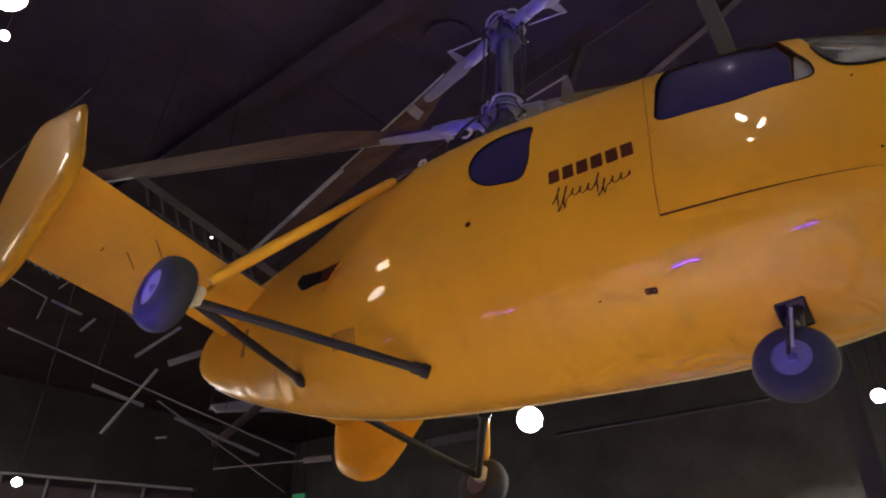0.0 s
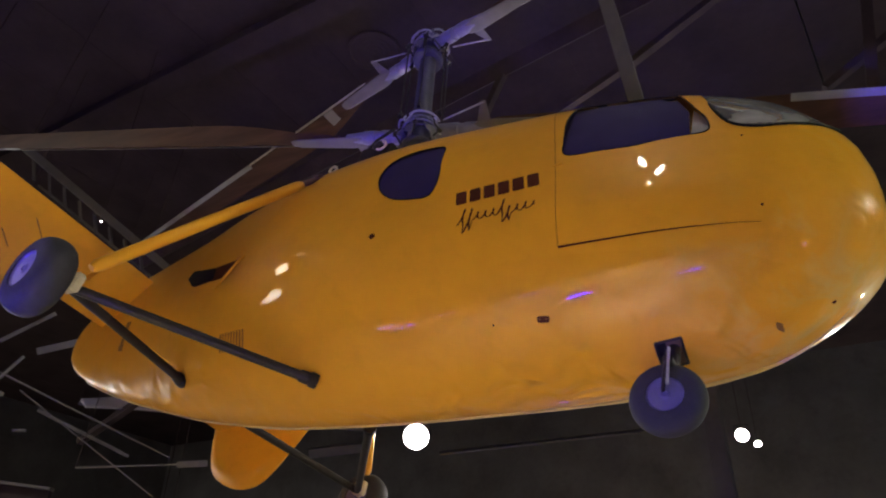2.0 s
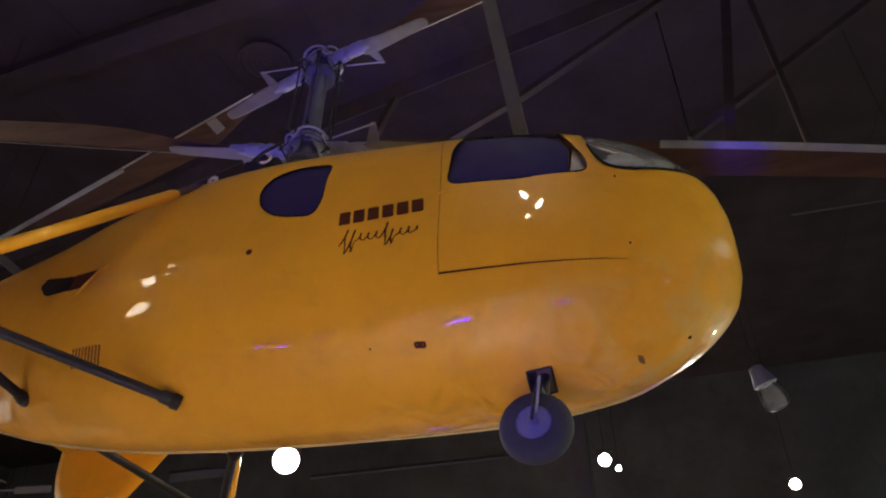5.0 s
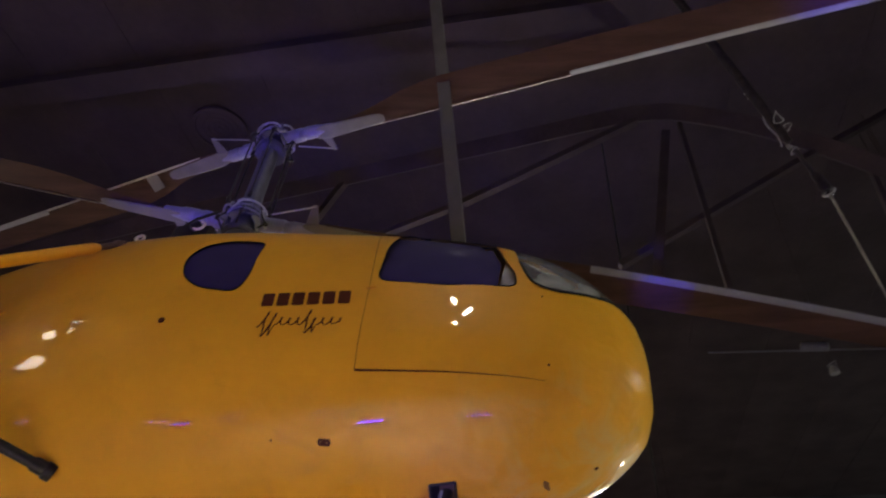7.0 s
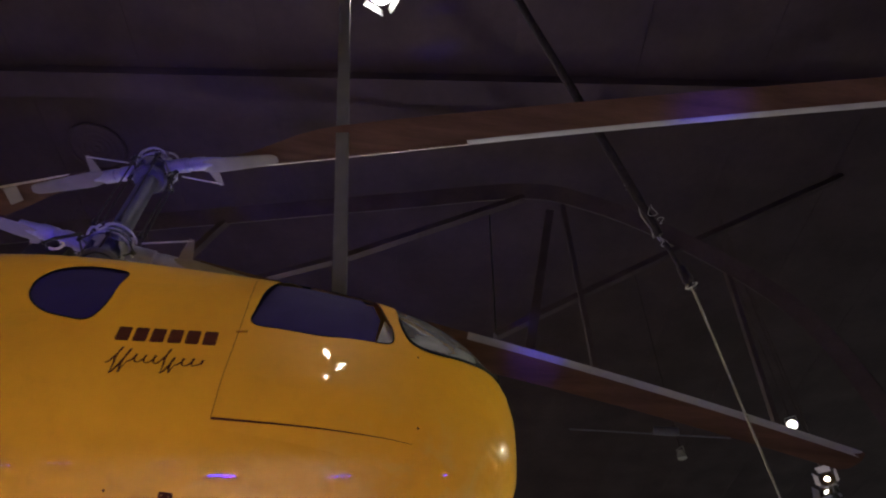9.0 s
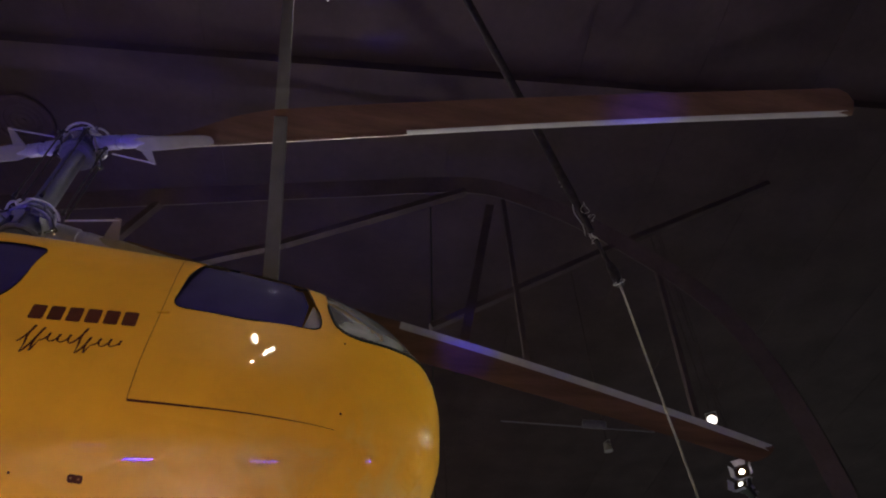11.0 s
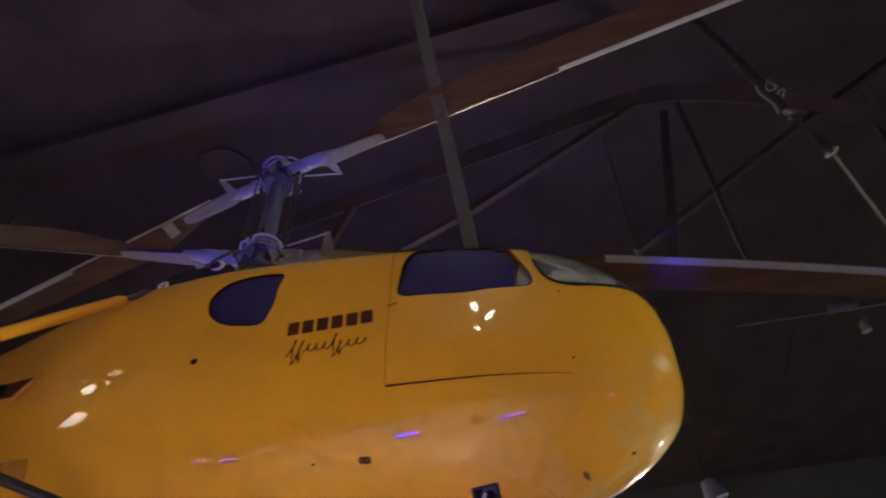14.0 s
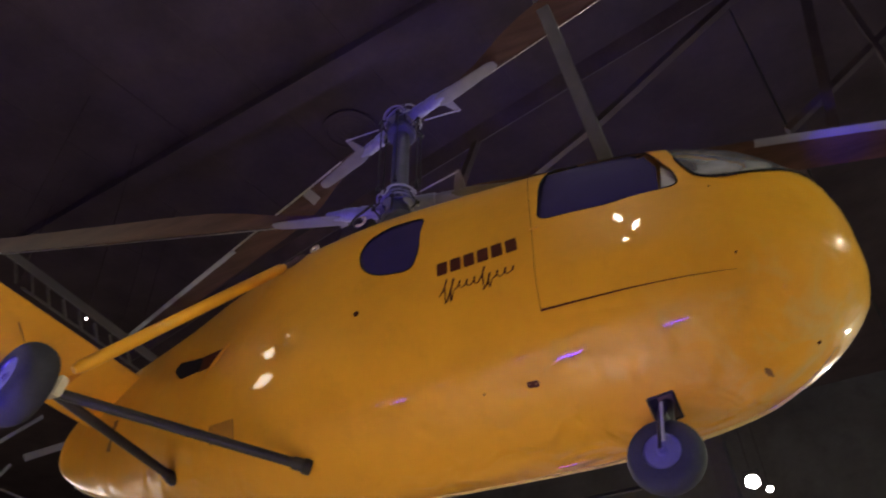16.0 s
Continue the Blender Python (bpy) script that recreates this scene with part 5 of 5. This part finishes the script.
lathe(bm, [(-0.2, 0.03), (-0.18, 0.07), (0.18, 0.07), (0.2, 0.03)], q + Vector((0, 0, 0.06)), p1 - p0, 12)
part("transformer", bm, ALUMINIUM, rail)

# dark column behind the helicopter
bm = bmesh.new()
c = bearing(-8.3, 12.0, 16.0)
box(bm, (c.x - 0.18, c.y - 0.18, 0.0), (c.x + 0.18, c.y + 0.18, 11.3), 0.02)
tagged(part("column", bm, WALL, smooth=False), "dark steel column of the hall", "column", kind="structure")


# other exhibits hanging in the dark behind the tail
def exhibit(name, label, bars, mat=PLANK):
    o = bearing(bars[0][0], bars[0][1], bars[0][4])
    root = thing(name, Matrix.Translation(o), label, "aircraft part", "hanging exhibits")
    for a0, e0, a1, e1, ds, w, t in bars:
        bm = bmesh.new()
        beam(bm, bearing(a0, e0, ds) - o, bearing(a1, e1, ds) - o, w * 0.75, t * 0.75, (0.2, -0.5, 1))
        part("spar", bm, mat, root, smooth=False)
    bm = bmesh.new()
    tube(bm, [Vector((0, 0, 0)), Vector((0.3, 0.2, 11.2 - o.z))], 0.008, 6)
    part("hanging_wire", bm, TRUSS, root)
    return root


exhibit("hanging_airframe", "dim skeletal airframe of pale tubes hanging on wires", (
    (-67.6, 15.3, -63.7, 14.3, 13, 0.05, 0.08), (-63.3, 17.1, -66.2, 12.0, 12.9, 0.13, 0.05), (-62.6, 17.6, -60.1, 18.8, 13.1, 0.06, 0.15),
    (-74.1, 18.3, -51.6, 11.6, 13.2, 0.035, 0.035), (-62.8, 14.8, -52.2, 8.8, 13.05, 0.03, 0.03), (-61.3, 13.7, -54.5, 11.4, 13.3, 0.06, 0.07),
    (-65.1, 17.8, -62.2, 20.5, 13.2, 0.05, 0.08), (-69.4, 19.0, -68.6, 20.1, 13.2, 0.05, 0.06), (-62.4, 12.1, -61.6, 12.2, 13.0, 0.05, 0.05), (-71.9, 20.8, -69.6, 20.2, 13.4, 0.04, 0.06)))
exhibit("hanging_rungs", "dim pale rungs and rods of an airframe hanging in the dark", tuple((-74.6 + 0.53 * k, 23.4 - 0.13 * k, -74.1 + 0.55 * k, 23.1 - 0.17 * k, 12.6, 0.05, 0.05) for k in range(5)) + (
    (-75.3, 21.8, -72.3, 20.9, 12.7, 0.03, 0.03), (-72.3, 20.9, -72.5, 19.3, 12.7, 0.02, 0.03), (-71.7, 21.7, -70.6, 23.0, 12.8, 0.025, 0.03), (-67.1, 21.3, -65.9, 20.6, 12.8, 0.09, 0.05)))
exhibit("hanging_propeller", "thin dim propeller blade hanging in the dark", ((-57.8, 10.2, -51.0, 11.2, 13, 0.04, 0.04), (-51.0, 11.2, -48.8, 11.5, 13, 0.08, 0.14)))
exhibit("hanging_wing", "long pale wing panel of another hanging aircraft", ((-58.7, 14.7, -35.9, 15.0, 20, 0.5, 0.09), (-41.1, 12.9, -36.4, 13.7, 20, 0.3, 0.32), (-30.4, 13.4, -13.6, 15.0, 20, 0.36, 0.07)))
exhibit("lattice_beam", "pale lattice beam under the roof", ((-68.3, 31.2, -54.5, 25.2, 12, 0.10, 0.16), (-66.5, 29.0, -56.0, 24.5, 12.1, 0.04, 0.05)) + tuple((-67.5 + 1.4 * k, 30.7 - 0.62 * k, -66.9 + 1.4 * k, 29.2 - 0.6 * k, 12.05, 0.05, 0.06) for k in range(8)), POST)

# thin guy wire high behind the tail
a, b = bearing(-78.0, 29.4, 11.0), bearing(-74.3, 35.9, 11.0)
d = (b - a).normalized()
bm = bmesh.new()
tube(bm, [a - d * 3.0, a, b, b + d * 0.1], 0.006, 6)
tagged(part("guy_wire", bm, ALUMINIUM), "thin taut bright metal guy wire in the dark", "wire")

# pale tapered wing tip under the tail
pts = [bearing(-58.8, 14.8, 13.6), bearing(-58.3, 14.3, 13.5), bearing(-51.1, 15.0, 14.2), bearing(-55.7, 15.5, 14.0)]
tip = thing("wing_tip", Matrix.Translation(pts[0]), "pale lavender wing tip of another hanging aircraft", "aircraft part", "hanging exhibits")
nrm = (pts[1] - pts[0]).cross(pts[2] - pts[0]).normalized()
bm = bmesh.new()
lo_v = [bm.verts.new(p - pts[0]) for p in pts]
hi_v = [bm.verts.new(p - pts[0] + nrm * 0.05) for p in pts]
bm.faces.new(lo_v)
bm.faces.new(hi_v[::-1])
for k in range(4):
    bm.faces.new((lo_v[k], lo_v[(k + 1) % 4], hi_v[(k + 1) % 4], hi_v[k]))
bmesh.ops.bevel(bm, geom=list(bm.edges), offset=0.012, segments=2, affect="EDGES")
part("panel", bm, LILAC, tip, smooth=False)
bm = bmesh.new()
tube(bm, [(0, 0, 0.02), (0.1, 0.1, 11.2 - pts[0].z)], 0.006, 6)
part("hanging_wire", bm, TRUSS, tip)

# display partition standing in the depth of the hall
pa, pb = bearing(-71.5, 8.9, 17.0), bearing(-59.0, 7.9, 15.0)
run = (pb - pa).length
wall_m = Matrix.Translation((pa.x, pa.y, 0.0)) @ Matrix.Rotation(math.atan2(pb.y - pa.y, pb.x - pa.x), 4, "Z")
partition = thing("display_partition", wall_m, "dim grey display partition with panel seams on the hall floor", "partition")
def partition_top(u):
    return 4.16 - 0.34 * u / run


for k in range(4):
    u0_, u1_ = run * k / 4 + 0.01, run * (k + 1) / 4 - 0.01
    bm = bmesh.new()
    vs = [bm.verts.new(p) for y in (-0.06, 0.06) for p in ((u0_, y, 0.0), (u1_, y, 0.0), (u1_, y, partition_top(u1_)), (u0_, y, partition_top(u0_)))]
    for q in ((0, 1, 2, 3), (7, 6, 5, 4), (0, 4, 5, 1), (1, 5, 6, 2), (2, 6, 7, 3), (3, 7, 4, 0)):
        bm.faces.new([vs[i] for i in q])
    part("panel", bm, TRUSS, partition, smooth=False)
    bm = bmesh.new()
    beam(bm, (u0_, -0.075, 0.0), (u0_, -0.075, partition_top(u0_)), 0.05, 0.026, (0, 1, 0))
    part("seam_strip", bm, PLANK, partition, smooth=False)
bm = bmesh.new()
beam(bm, (0.0, 0.0, partition_top(0.0) + 0.03), (run, 0.0, partition_top(run) + 0.03), 0.2, 0.05)
part("top_rail", bm, PLANK, partition, smooth=False)

# small green sign far off
c = bearing(-51.0, 8.35, 20.0)
sign = thing("exit_sign", Matrix.Translation(c), "small green lit sign hung on rods far off", "sign")
bm = bmesh.new()
box(bm, (-0.25, -0.03, -0.15), (0.25, 0.03, 0.15), 0.02)
part("face", bm, GREEN, sign, smooth=False)
for dx in (-0.2, 0.2):
    bm = bmesh.new()
    tube(bm, [(dx, 0, 0.14), (dx, 0, 11.3 - c.z)], 0.01, 6)
    part("rod", bm, TRUSS, sign)

# round dark vent under the ceiling
c = Vector((-5.95, 7.25, 11.22))
vent = thing("ceiling_vent", Matrix.Translation(c), "round dark ceiling vent with concentric rings", "vent")
bm = bmesh.new()
lathe(bm, [(0.0, 0.50), (-0.03, 0.50), (-0.035, 0.45), (0.0, 0.42)], (0, 0, 0), (0, 0, 1), 36)
tube(bm, [(0, 0, -0.03), (0, 0, 0.1)], 0.05, 8)
part("frame", bm, CEIL, vent)
bm = bmesh.new()
lathe(bm, [(-0.012, 0.05), (-0.012, 0.45), (0.0, 0.45)], (0, 0, 0), (0, 0, 1), 28)
part("backing", bm, CEIL, vent)
for r in (0.36, 0.26, 0.16):
    bm = bmesh.new()
    lathe(bm, [(0.0, r), (-0.018, r), (-0.022, r - 0.05), (0.0, r - 0.08)], (0, 0, 0), (0, 0, 1), 28)
    part("ring", bm, CEIL, vent)
